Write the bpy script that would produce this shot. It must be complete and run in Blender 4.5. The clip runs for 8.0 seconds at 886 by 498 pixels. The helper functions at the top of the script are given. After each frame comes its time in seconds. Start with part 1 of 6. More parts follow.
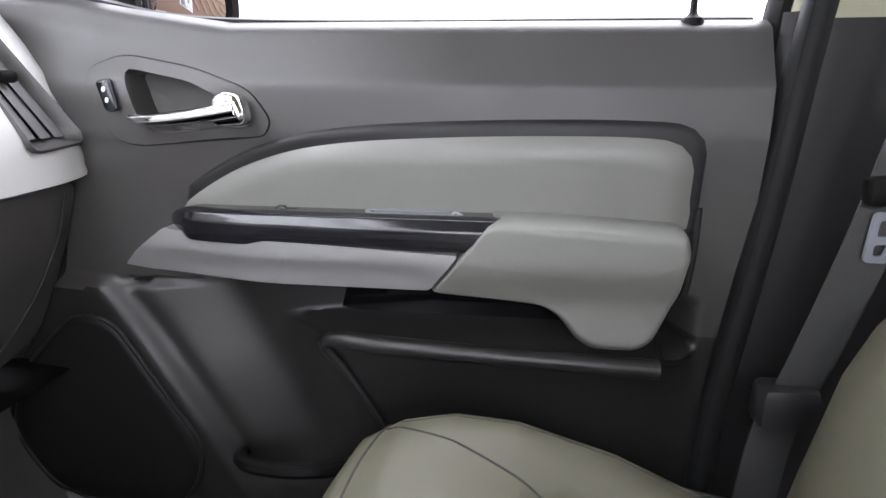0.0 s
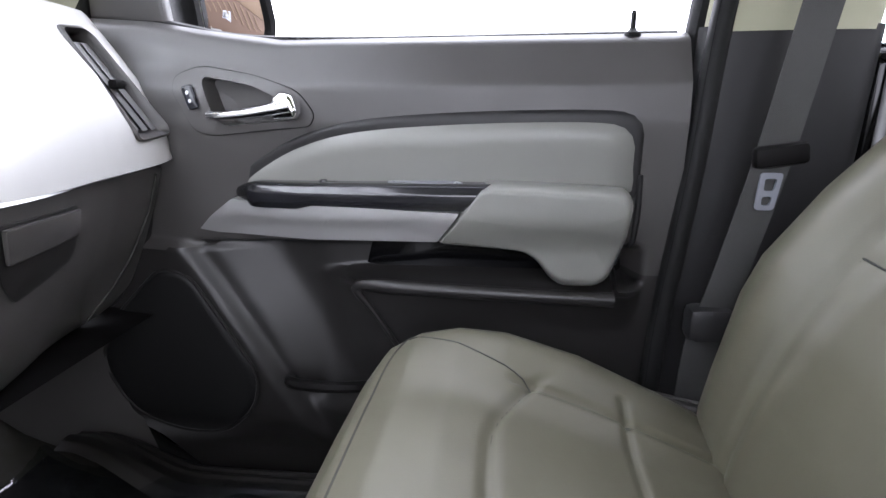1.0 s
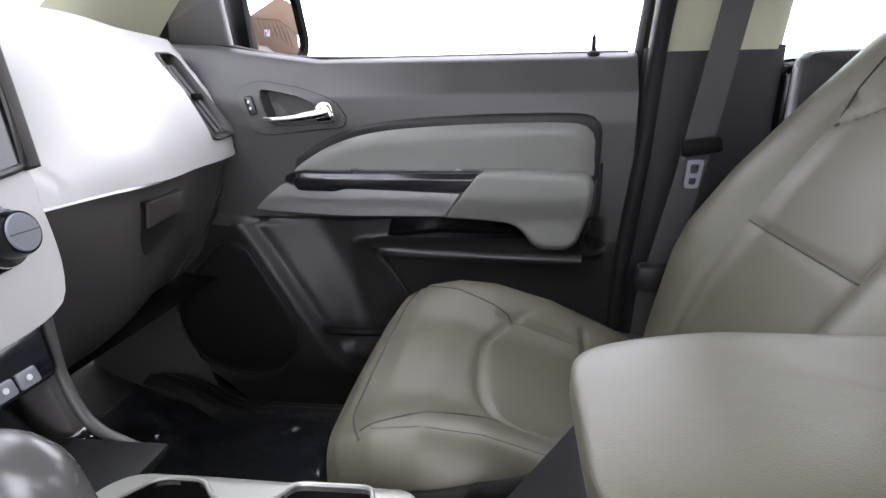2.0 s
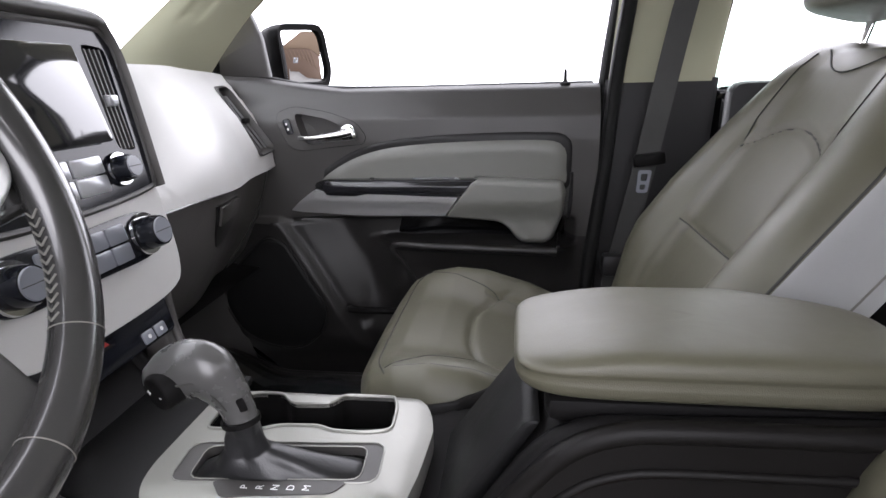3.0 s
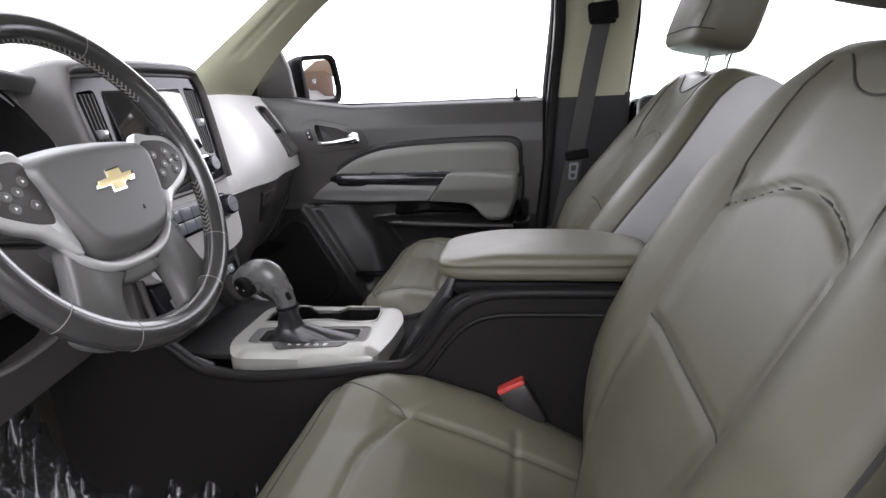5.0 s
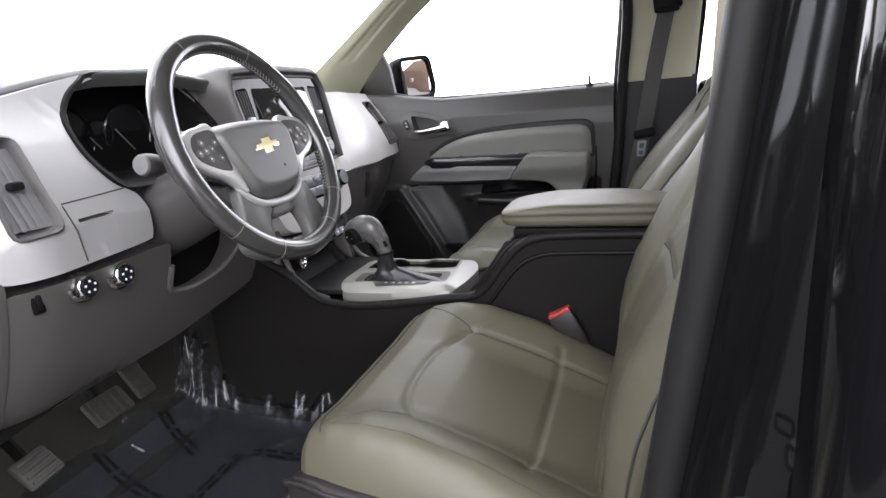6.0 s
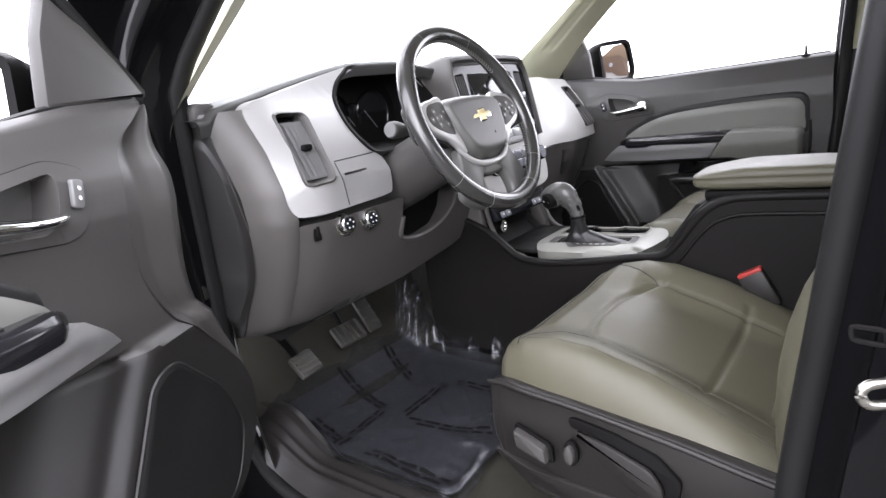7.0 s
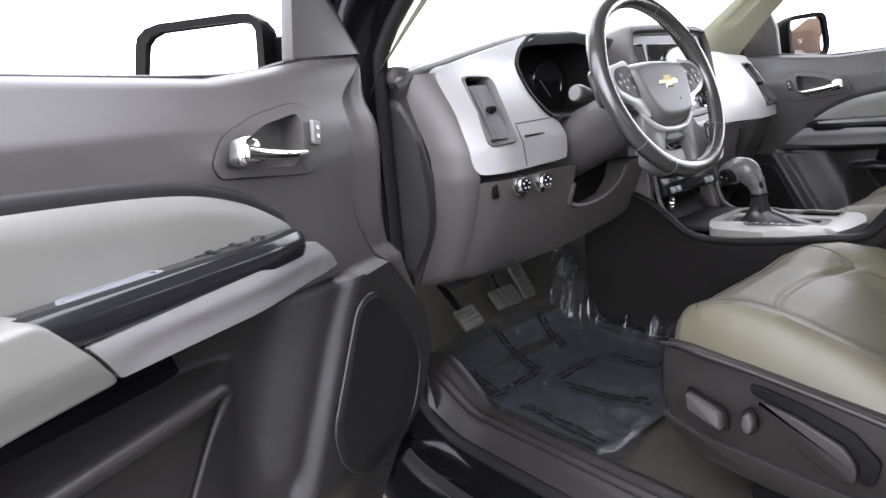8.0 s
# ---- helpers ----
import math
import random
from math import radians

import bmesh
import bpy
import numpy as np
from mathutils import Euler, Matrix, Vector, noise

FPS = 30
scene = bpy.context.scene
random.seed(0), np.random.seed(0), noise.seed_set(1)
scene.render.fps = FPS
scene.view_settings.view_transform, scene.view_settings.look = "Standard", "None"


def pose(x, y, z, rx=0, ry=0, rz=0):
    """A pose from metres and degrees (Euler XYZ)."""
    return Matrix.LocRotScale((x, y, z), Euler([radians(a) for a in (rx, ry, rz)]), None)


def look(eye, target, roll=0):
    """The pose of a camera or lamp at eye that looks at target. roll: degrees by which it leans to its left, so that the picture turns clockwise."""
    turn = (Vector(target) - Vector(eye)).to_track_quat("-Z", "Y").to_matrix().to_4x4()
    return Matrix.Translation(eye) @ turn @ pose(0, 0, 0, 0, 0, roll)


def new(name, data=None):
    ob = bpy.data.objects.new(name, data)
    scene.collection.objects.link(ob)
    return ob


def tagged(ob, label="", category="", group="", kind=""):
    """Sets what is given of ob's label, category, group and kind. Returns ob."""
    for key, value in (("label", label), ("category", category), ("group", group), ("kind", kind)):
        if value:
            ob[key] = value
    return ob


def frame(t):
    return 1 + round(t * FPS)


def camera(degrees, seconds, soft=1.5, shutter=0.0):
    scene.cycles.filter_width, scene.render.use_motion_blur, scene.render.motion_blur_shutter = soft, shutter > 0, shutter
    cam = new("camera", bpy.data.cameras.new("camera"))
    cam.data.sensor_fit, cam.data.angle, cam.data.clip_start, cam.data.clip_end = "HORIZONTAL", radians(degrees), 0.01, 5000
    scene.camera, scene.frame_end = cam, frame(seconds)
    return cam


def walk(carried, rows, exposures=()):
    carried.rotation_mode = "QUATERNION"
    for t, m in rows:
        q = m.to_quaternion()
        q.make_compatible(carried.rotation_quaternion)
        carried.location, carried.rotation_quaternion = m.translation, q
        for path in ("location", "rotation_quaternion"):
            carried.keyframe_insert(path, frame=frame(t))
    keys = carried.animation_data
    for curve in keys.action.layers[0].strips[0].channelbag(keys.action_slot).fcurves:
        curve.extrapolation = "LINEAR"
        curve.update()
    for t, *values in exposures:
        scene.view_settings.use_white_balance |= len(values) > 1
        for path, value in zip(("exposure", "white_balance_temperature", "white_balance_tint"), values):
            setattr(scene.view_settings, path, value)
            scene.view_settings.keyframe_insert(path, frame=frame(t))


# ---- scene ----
cam = camera(75.2, 8.0)
PATH = [
    (0, (0.014, 0.099, 1.216), (-0.212, 2.012, 0.679), 0.4),
    (0.5, (0.017, 0.006, 1.209), (-0.199, 1.922, 0.68), -0.1),
    (1, (0.028, -0.099, 1.215), (-0.192, 1.815, 0.679), -0.5),
    (1.5, (0.039, -0.215, 1.225), (-0.19, 1.695, 0.679), -0.8),
    (3, (0.092, -0.56, 1.297), (-0.164, 1.342, 0.735), -1.5),
    (3.5, (0.11, -0.676, 1.328), (-0.151, 1.228, 0.774), -1.7),
    (4, (0.152, -0.763, 1.326), (-0.116, 1.14, 0.772), -2.2),
    (5.5, (0.292, -1.063, 1.339), (-0.127, 0.813, 0.79), -3.7),
    (6, (0.352, -1.174, 1.306), (-0.309, 0.639, 0.78), -5.4),
    (6.5, (0.397, -1.265, 1.287), (-0.604, 0.399, 0.807), -7.2),
    (7, (0.417, -1.331, 1.264), (-0.817, 0.175, 0.807), -7.9),
    (7.5, (0.409, -1.386, 1.242), (-1.001, -0.036, 0.807), -7.5),
    (8, (0.397, -1.431, 1.226), (-1.156, -0.248, 0.792), -6.7),
]
# the clip's own exposure drifts as more or less white comes into view
EXPOSURES = [(0.0, 1.8, 6300, 11), (1.0, 1.75, 6100, 12), (1.5, 1.58, 6150, 12), (3.0, 0.95, 6400, 12), (3.5, 0.8, 6400, 12), (4.0, 0.88, 6400, 11), (5.5, 0.8, 6450, 12), (6.0, 0.98, 6450, 11), (6.5, 1.1, 6450, 11), (7.0, 1.12, 6400, 12), (7.5, 1.12, 6350, 12), (8.0, 1.1, 6300, 12)]
walk(cam, [(t, look(eye, target, roll)) for t, eye, target, roll in PATH], EXPOSURES)

# ---- world and light ----
world = bpy.data.worlds.new("studio_white")
scene.world = world
world.use_nodes = True
wbg = world.node_tree.nodes["Background"]
wbg.inputs["Color"].default_value = (0.985, 0.975, 1.05, 1.0)
wbg.inputs["Strength"].default_value = 3.4
sun_data = bpy.data.lights.new("soft_sun", "SUN")
sun_data.energy, sun_data.angle, sun_data.color = 1.5, radians(60), (1.0, 0.985, 1.0)
sun = new("soft_sun", sun_data)
sun.matrix_world = look((3.0, -3.4, 2.2), (0.0, 0.3, 1.0))


# ---- materials ----
def mat(name, col, rough=0.5, metal=0.0, bump=0.0, scale=400.0, var=0.12, vscale=9.0, spec=0.5, coat=0.0, grain="noise", wrinkle=0.0):
    """A painted, moulded or upholstered surface: two scales of colour change, fine relief, uneven gloss."""
    m = bpy.data.materials.new(name)
    m.use_nodes = True
    nt = m.node_tree
    b = nt.nodes["Principled BSDF"]
    b.inputs["Metallic"].default_value = metal
    b.inputs["Specular IOR Level"].default_value = spec
    b.inputs["Coat Weight"].default_value = coat
    b.inputs["Coat Roughness"].default_value = 0.08
    tc = nt.nodes.new("ShaderNodeTexCoord")
    big = nt.nodes.new("ShaderNodeTexNoise")
    big.inputs["Scale"].default_value = vscale
    big.inputs["Detail"].default_value = 6.0
    big.inputs["Roughness"].default_value = 0.65
    nt.links.new(tc.outputs["Object"], big.inputs["Vector"])
    mix = nt.nodes.new("ShaderNodeMix")
    mix.data_type = "RGBA"
    mix.inputs[6].default_value = (*[max(0.0, c * (1 - var)) for c in col], 1)
    mix.inputs[7].default_value = (*[min(1.0, c * (1 + var)) for c in col], 1)
    nt.links.new(big.outputs["Fac"], mix.inputs[0])
    nt.links.new(mix.outputs[2], b.inputs["Base Color"])
    ramp = nt.nodes.new("ShaderNodeMapRange")
    ramp.inputs["From Min"].default_value, ramp.inputs["From Max"].default_value = 0.3, 0.7
    ramp.inputs["To Min"].default_value, ramp.inputs["To Max"].default_value = max(0.02, rough * 0.85), min(1.0, rough * 1.15)
    nt.links.new(big.outputs["Fac"], ramp.inputs["Value"])
    nt.links.new(ramp.outputs["Result"], b.inputs["Roughness"])
    if bump:
        if grain == "voronoi":
            fine = nt.nodes.new("ShaderNodeTexVoronoi")
            out = "Distance"
        else:
            fine = nt.nodes.new("ShaderNodeTexNoise")
            fine.inputs["Detail"].default_value = 3.0
            out = "Fac"
        fine.inputs["Scale"].default_value = scale
        nt.links.new(tc.outputs["Object"], fine.inputs["Vector"])
        bp = nt.nodes.new("ShaderNodeBump")
        bp.inputs["Strength"].default_value = bump
        bp.inputs["Distance"].default_value = 0.001
        nt.links.new(fine.outputs[out], bp.inputs["Height"])
        if wrinkle:
            soft = nt.nodes.new("ShaderNodeTexNoise")
            soft.inputs["Scale"].default_value = 22.0
            soft.inputs["Detail"].default_value = 5.0
            soft.inputs["Distortion"].default_value = 1.2
            nt.links.new(tc.outputs["Object"], soft.inputs["Vector"])
            bs = nt.nodes.new("ShaderNodeBump")
            bs.inputs["Strength"].default_value = wrinkle
            bs.inputs["Distance"].default_value = 0.004
            nt.links.new(soft.outputs["Fac"], bs.inputs["Height"])
            nt.links.new(bs.outputs["Normal"], bp.inputs["Normal"])
        nt.links.new(bp.outputs["Normal"], b.inputs["Normal"])
    return m


def glass_mat(name, tint=(1, 1, 1), rough=0.0):
    m = bpy.data.materials.new(name)
    m.use_nodes = True
    b = m.node_tree.nodes["Principled BSDF"]
    b.inputs["Base Color"].default_value = (*tint, 1)
    b.inputs["Transmission Weight"].default_value = 1.0
    b.inputs["Roughness"].default_value = rough
    b.inputs["IOR"].default_value = 1.45
    return m


LEATHER = mat("olive_grey_leather", (0.086, 0.0815, 0.0565), 0.44, spec=0.4, bump=0.15, scale=1100, var=0.10, grain="voronoi", wrinkle=0.10)
LEATHER_LIGHT = mat("light_grey_leather", (0.33, 0.33, 0.325), 0.45, bump=0.12, scale=1100, var=0.05, grain="voronoi", wrinkle=0.2)
VINYL_LIGHT = mat("grey_vinyl", (0.165, 0.165, 0.150), 0.40, bump=0.12, scale=1000, var=0.06, grain="voronoi", wrinkle=0.12)
PLASTIC = mat("charcoal_grained_plastic", (0.050, 0.0475, 0.0455), 0.42, spec=0.5, bump=0.14, scale=1100, var=0.1, grain="voronoi")
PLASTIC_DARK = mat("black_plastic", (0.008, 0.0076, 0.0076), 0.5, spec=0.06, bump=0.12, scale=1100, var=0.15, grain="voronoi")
PILLAR_BLACK = mat("black_pillar_plastic", (0.018, 0.0175, 0.018), 0.45, spec=0.3, bump=0.12, scale=1100, var=0.12, grain="voronoi")
PLASTIC_SOFT = mat("soft_black_dash_skin", (0.026, 0.0255, 0.025), 0.5, bump=0.2, scale=1000, var=0.12, grain="voronoi")
PLASTIC_LOWER = mat("dark_hard_plastic", (0.019, 0.018, 0.0175), 0.36, spec=0.36, bump=0.12, scale=1100, var=0.1, grain="voronoi")
DASH_PLASTIC = mat("grey_dash_plastic", (0.070, 0.066, 0.063), 0.40, spec=0.45, bump=0.14, scale=1100, var=0.28, vscale=5, grain="voronoi")
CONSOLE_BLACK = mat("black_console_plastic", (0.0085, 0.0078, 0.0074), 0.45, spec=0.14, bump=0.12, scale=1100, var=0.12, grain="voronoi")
SHIELD = mat("brown_black_hard_plastic", (0.0175, 0.0160, 0.0150), 0.42, spec=0.4, bump=0.12, scale=1100, var=0.12, grain="voronoi")
HUB_GREY = mat("satin_charcoal_cover", (0.10, 0.099, 0.095), 0.34, spec=0.5, bump=0.1, scale=1100, var=0.08, grain="voronoi")
KNOB_GREY = mat("grey_satin_knob", (0.075, 0.074, 0.072), 0.27, spec=0.5, bump=0.08, scale=1200, var=0.08)
PLATE = mat("warm_grey_satin_paint", (0.25, 0.248, 0.226), 0.33, metal=0.3, bump=0.04, scale=1500, var=0.05)
SILVER = mat("satin_silver_paint", (0.325, 0.322, 0.318), 0.36, metal=0.35, bump=0.05, scale=1500, var=0.04)
SPOKE_SILVER = mat("bright_satin_silver", (0.56, 0.56, 0.555), 0.32, metal=0.45, bump=0.03, scale=1500, var=0.03)
# lighter copy of satin_silver_paint, with the glare from the windows in its colour
SILVER_LIT = mat("lit_satin_silver_paint", (0.47, 0.465, 0.45), 0.44, metal=0.12, bump=0.05, scale=1500, var=0.05)
CHROME = mat("chrome", (0.8, 0.8, 0.8), 0.08, metal=1.0, var=0.02)
STEEL = mat("zinc_plated_steel", (0.42, 0.41, 0.37), 0.3, metal=1.0, bump=0.2, scale=300, var=0.15)
SWITCH_BLACK = mat("black_satin_plastic", (0.012, 0.012, 0.014), 0.15, spec=0.5, var=0.1)
GLOSS_BLACK = mat("piano_black", (0.010, 0.011, 0.015), 0.12, spec=0.35, var=0.1)
PAINT = mat("black_car_paint", (0.004, 0.004, 0.0045), 0.08, var=0.1, spec=0.2)
RUBBER = mat("black_rubber", (0.011, 0.011, 0.011), 0.5, spec=0.14, bump=0.2, scale=400, var=0.15)
BEIGE = mat("beige_cloth_trim", (0.40, 0.395, 0.285), 0.85, bump=0.4, scale=900, var=0.05)
CARPET = mat("dark_olive_carpet", (0.022, 0.0205, 0.0135), 0.95, bump=1.0, scale=700, var=0.35, vscale=40)
WEB = mat("grey_belt_webbing", (0.045, 0.045, 0.043), 0.75, bump=0.6, scale=900, var=0.1)
BOOT_LEATHER = mat("black_soft_leather", (0.016, 0.016, 0.017), 0.4, bump=0.2, scale=500, var=0.2)
RIM_LEATHER = mat("black_wheel_leather", (0.034, 0.0335, 0.033), 0.24, coat=0.6, bump=0.06, scale=1100, var=0.15, grain="voronoi")
THREAD = mat("grey_thread", (0.17, 0.165, 0.15), 0.8, var=0.1)
SEAM = mat("dark_seam", (0.03, 0.03, 0.026), 0.8, var=0.1)
RED = mat("red_plastic", (0.36, 0.035, 0.028), 0.5, var=0.08)
EMBLEM = mat("pale_gold_emblem", (0.80, 0.68, 0.38), 0.3, metal=0.35, var=0.05)
WHITE_MARK = mat("white_print", (0.75, 0.75, 0.75), 0.5, var=0.02)
BUTTON = mat("grey_button", (0.2, 0.21, 0.235), 0.25, var=0.06)
BUTTON_PALE = mat("silver_button", (0.5, 0.51, 0.53), 0.3, metal=0.4, var=0.05)
SCREEN = mat("switched_off_screen", (0.02, 0.02, 0.022), 0.06, var=0.05, coat=1.0)
MIRROR = mat("mirror_glass", (0.9, 0.9, 0.9), 0.01, metal=1.0, var=0.0)
VENT_GREY = mat("grey_vent_blade", (0.12, 0.12, 0.12), 0.45, bump=0.1, scale=700, var=0.1)
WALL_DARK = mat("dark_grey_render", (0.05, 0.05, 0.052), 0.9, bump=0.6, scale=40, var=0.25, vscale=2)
# no lamp lights the backdrop: emission near the world's colour makes it white
WHITE_GLOW = bpy.data.materials.new("glowing_white_backdrop")
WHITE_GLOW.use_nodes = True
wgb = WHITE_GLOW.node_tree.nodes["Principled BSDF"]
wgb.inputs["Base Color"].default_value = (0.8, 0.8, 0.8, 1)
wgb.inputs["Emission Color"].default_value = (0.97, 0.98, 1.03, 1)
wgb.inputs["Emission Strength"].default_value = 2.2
GLASS = glass_mat("clear_glass", (0.97, 1, 0.98))
GLASS_GREEN = glass_mat("green_tinted_glass", (0.58, 0.70, 0.63))
CONCRETE = mat("grey_concrete", (0.09, 0.088, 0.084), 0.8, bump=0.5, scale=120, var=0.12, vscale=3)
STEP_TREAD = mat("tan_step_tread", (0.3, 0.27, 0.2), 0.6, bump=0.4, scale=200, var=0.12)
BRICK = mat("brown_brick", (0.05, 0.029, 0.018), 0.9, bump=0.6, scale=60, var=0.4, vscale=20)
TIMBER = mat("brown_timber", (0.07, 0.044, 0.024), 0.8, bump=0.5, scale=80, var=0.3, vscale=12)


# ---- building kit ----
ORIGIN = {}
FLIP = [False]


def thing(name, base, label="", category="", group="", kind=""):
    ob = new(name)
    ob.empty_display_size = 0.05
    b = Vector(base)
    if FLIP[0]:
        b.y = -b.y
    ob.location = b
    ORIGIN[ob.name] = b.copy()
    return tagged(ob, label, category, group, kind)


def part(name, vf, material, parent=None, label="", bevel=0.0, angle=38, category="", kind="", group=""):
    """One mesh object from (vertices, faces) in world places, under a thing or a part."""
    verts, faces = vf
    o = ORIGIN[parent.name] if parent else Vector((0, 0, 0))
    me = bpy.data.meshes.new(name)
    vv = [(x - o.x, (-y if FLIP[0] else y) - o.y, z - o.z) for x, y, z in verts]
    me.from_pydata(vv, [], [tuple(f) for f in faces])
    bm = bmesh.new()
    bm.from_mesh(me)
    bmesh.ops.remove_doubles(bm, verts=bm.verts, dist=1e-5)
    bmesh.ops.recalc_face_normals(bm, faces=bm.faces)
    bm.to_mesh(me)
    bm.free()
    me.polygons.foreach_set("use_smooth", [True] * len(me.polygons))
    me.set_sharp_from_angle(angle=radians(angle))
    me.materials.append(material)
    ob = new(name, me)
    if parent:
        ob.parent = parent
    ORIGIN[ob.name] = o
    if bevel:
        mod = ob.modifiers.new("edge", "BEVEL")
        mod.width, mod.segments, mod.limit_method, mod.angle_limit = bevel, 2, "ANGLE", radians(50)
        mod.harden_normals = False
    return tagged(ob, label, category, group, kind)


def join(*vfs):
    V, F = [], []
    for v, f in vfs:
        n = len(V)
        V += [tuple(p) for p in v]
        F += [tuple(i + n for i in q) for q in f]
    return V, F


def curve(pts, n=40, closed=False, sharp=False):
    """Points along a smooth line through pts, evenly spaced."""
    P = [np.array(p, float) for p in pts]
    m = len(P)
    out = []
    segs = m if closed else m - 1
    for i in range(segs):
        p1, p2 = P[i], P[(i + 1) % m]
        if sharp:
            for t in np.linspace(0, 1, 24, endpoint=False):
                out.append(p1 + (p2 - p1) * t)
            continue
        p0 = P[i - 1] if closed or i > 0 else 2 * p1 - p2
        p3 = P[(i + 2) % m] if closed or i + 2 < m else 2 * p2 - p1
        for t in np.linspace(0, 1, 24, endpoint=False):
            out.append(0.5 * (2 * p1 + (p2 - p0) * t + (2 * p0 - 5 * p1 + 4 * p2 - p3) * t**2 + (3 * p1 - p0 - 3 * p2 + p3) * t**3))
    out.append(P[0] if closed else P[-1])
    A = np.array(out)
    d = np.r_[0, np.cumsum(np.linalg.norm(np.diff(A, axis=0), axis=1))]
    s = np.linspace(0, d[-1], n, endpoint=not closed)
    return [tuple(float(np.interp(q, d, A[:, k])) for k in range(A.shape[1])) for q in s]


def rounded(pts, r=0.02, n=5):
    """A closed 2D outline with its corners rounded."""
    out = []
    m = len(pts)
    for i in range(m):
        a, b, c = (np.array(pts[j % m], float) for j in (i - 1, i, i + 1))
        u, v = a - b, c - b
        lu, lv = np.linalg.norm(u), np.linalg.norm(v)
        k = min(r, 0.45 * lu, 0.45 * lv)
        p, q = b + u / lu * k, b + v / lv * k
        for t in np.linspace(0, 1, n):
            out.append(tuple((1 - t) ** 2 * p + 2 * t * (1 - t) * b + t * t * q))
    return out


def ell(cx, cy, rx, ry, n=24):
    return [(cx + rx * math.cos(2 * math.pi * i / n), cy + ry * math.sin(2 * math.pi * i / n)) for i in range(n)]


def surf(fn, nu, nv, wrap_u=False, wrap_v=False):
    V = [tuple(fn(i / (nu if wrap_u else nu - 1), j / (nv if wrap_v else nv - 1))) for i in range(nu) for j in range(nv)]
    F = []
    for i in range(nu if wrap_u else nu - 1):
        for j in range(nv if wrap_v else nv - 1):
            a, b = i, (i + 1) % nu
            c, d = j, (j + 1) % nv
            F.append((a * nv + c, b * nv + c, b * nv + d, a * nv + d))
    return V, F


def loft(rings, caps=True, closed=True):
    n = len(rings[0])
    V = [tuple(p) for r in rings for p in r]
    F = []
    for i in range(len(rings) - 1):
        for j in range(n if closed else n - 1):
            k = (j + 1) % n
            F.append((i * n + j, (i + 1) * n + j, (i + 1) * n + k, i * n + k))
    if caps:
        F.append(tuple(range(n)))
        F.append(tuple((len(rings) - 1) * n + j for j in reversed(range(n))))
    return V, F


def tube(pts, r=0.01, n=10, closed=False, flat=1.0, up=(0, 0, 1)):
    """A round or flattened bar along a line; r may be a list."""
    P = [Vector(p) for p in pts]
    rings = []
    for i, p in enumerate(P):
        a, b = (P[i - 1] if i or closed else p), (P[(i + 1) % len(P)] if i + 1 < len(P) or closed else p)
        t = (b - a).normalized()
        s = t.cross(Vector(up))
        s = s.normalized() if s.length > 1e-4 else Vector((1, 0, 0))
        w = s.cross(t).normalized()
        rr = r[i] if isinstance(r, (list, tuple)) else r
        rings.append([tuple(p + (s * math.cos(2 * math.pi * k / n) + w * flat * math.sin(2 * math.pi * k / n)) * rr) for k in range(n)])
    if closed:
        rings.append(rings[0])
    return loft(rings, caps=not closed)


def sheet(loops, mapf, thick=0.01, cuts=0.03):
    """A plate with outline loops[0] and holes loops[1:], cut fine enough to follow mapf(a, b, depth)."""
    bm = bmesh.new()
    edges = []
    for lp in loops:
        vs = [bm.verts.new((p[0], p[1], 0)) for p in lp]
        edges += [bm.edges.new((vs[i], vs[(i + 1) % len(vs)])) for i in range(len(vs))]
    bmesh.ops.triangle_fill(bm, edges=edges, use_beauty=True, use_dissolve=False)
    pts = np.array([v.co[:2] for v in bm.verts])
    if cuts:
        for ax in (0, 1):
            lo, hi = pts[:, ax].min(), pts[:, ax].max()
            for q in np.arange(lo + cuts, hi - cuts * 0.3, cuts):
                co, no = [0, 0, 0], [0, 0, 0]
                co[ax], no[ax] = float(q), 1
                bmesh.ops.bisect_plane(bm, geom=bm.verts[:] + bm.edges[:] + bm.faces[:], plane_co=co, plane_no=no, dist=1e-6)
    bm.verts.index_update()
    V2 = [(v.co.x, v.co.y) for v in bm.verts]
    F2 = [tuple(v.index for v in f.verts) for f in bm.faces]
    rim = [tuple(v.index for v in e.verts) for e in bm.edges if len(e.link_faces) == 1]
    bm.free()
    n = len(V2)
    V = [tuple(mapf(a, b, 0.0)) for a, b in V2] + [tuple(mapf(a, b, thick)) for a, b in V2]
    F = F2 + [tuple(i + n for i in reversed(f)) for f in F2] + [(a, b, b + n, a + n) for a, b in rim]
    return V, F


def prism(outline, mapf, d0, d1, bev=0.003):
    """An outline drawn out from depth d0 to d1 with softened rims."""
    P = np.array(outline, float)
    nx, pv = np.roll(P, -1, 0), np.roll(P, 1, 0)
    t = nx - pv
    nrm = np.stack([t[:, 1], -t[:, 0]], 1)
    nrm /= np.linalg.norm(nrm, axis=1)[:, None] + 1e-9
    area = 0.5 * np.sum(P[:, 0] * nx[:, 1] - nx[:, 0] * P[:, 1])
    if area < 0:
        nrm = -nrm
    s = 1 if d1 > d0 else -1
    bev = min(bev, abs(d1 - d0) * 0.49)
    rings = []
    for off, d in ((bev, d0), (bev * 0.3, d0 + s * bev * 0.3), (0, d0 + s * bev), (0, d1 - s * bev), (bev * 0.3, d1 - s * bev * 0.3), (bev, d1)):
        rings.append([tuple(mapf(a, b, d)) for a, b in P - nrm * off])
    return loft(rings)


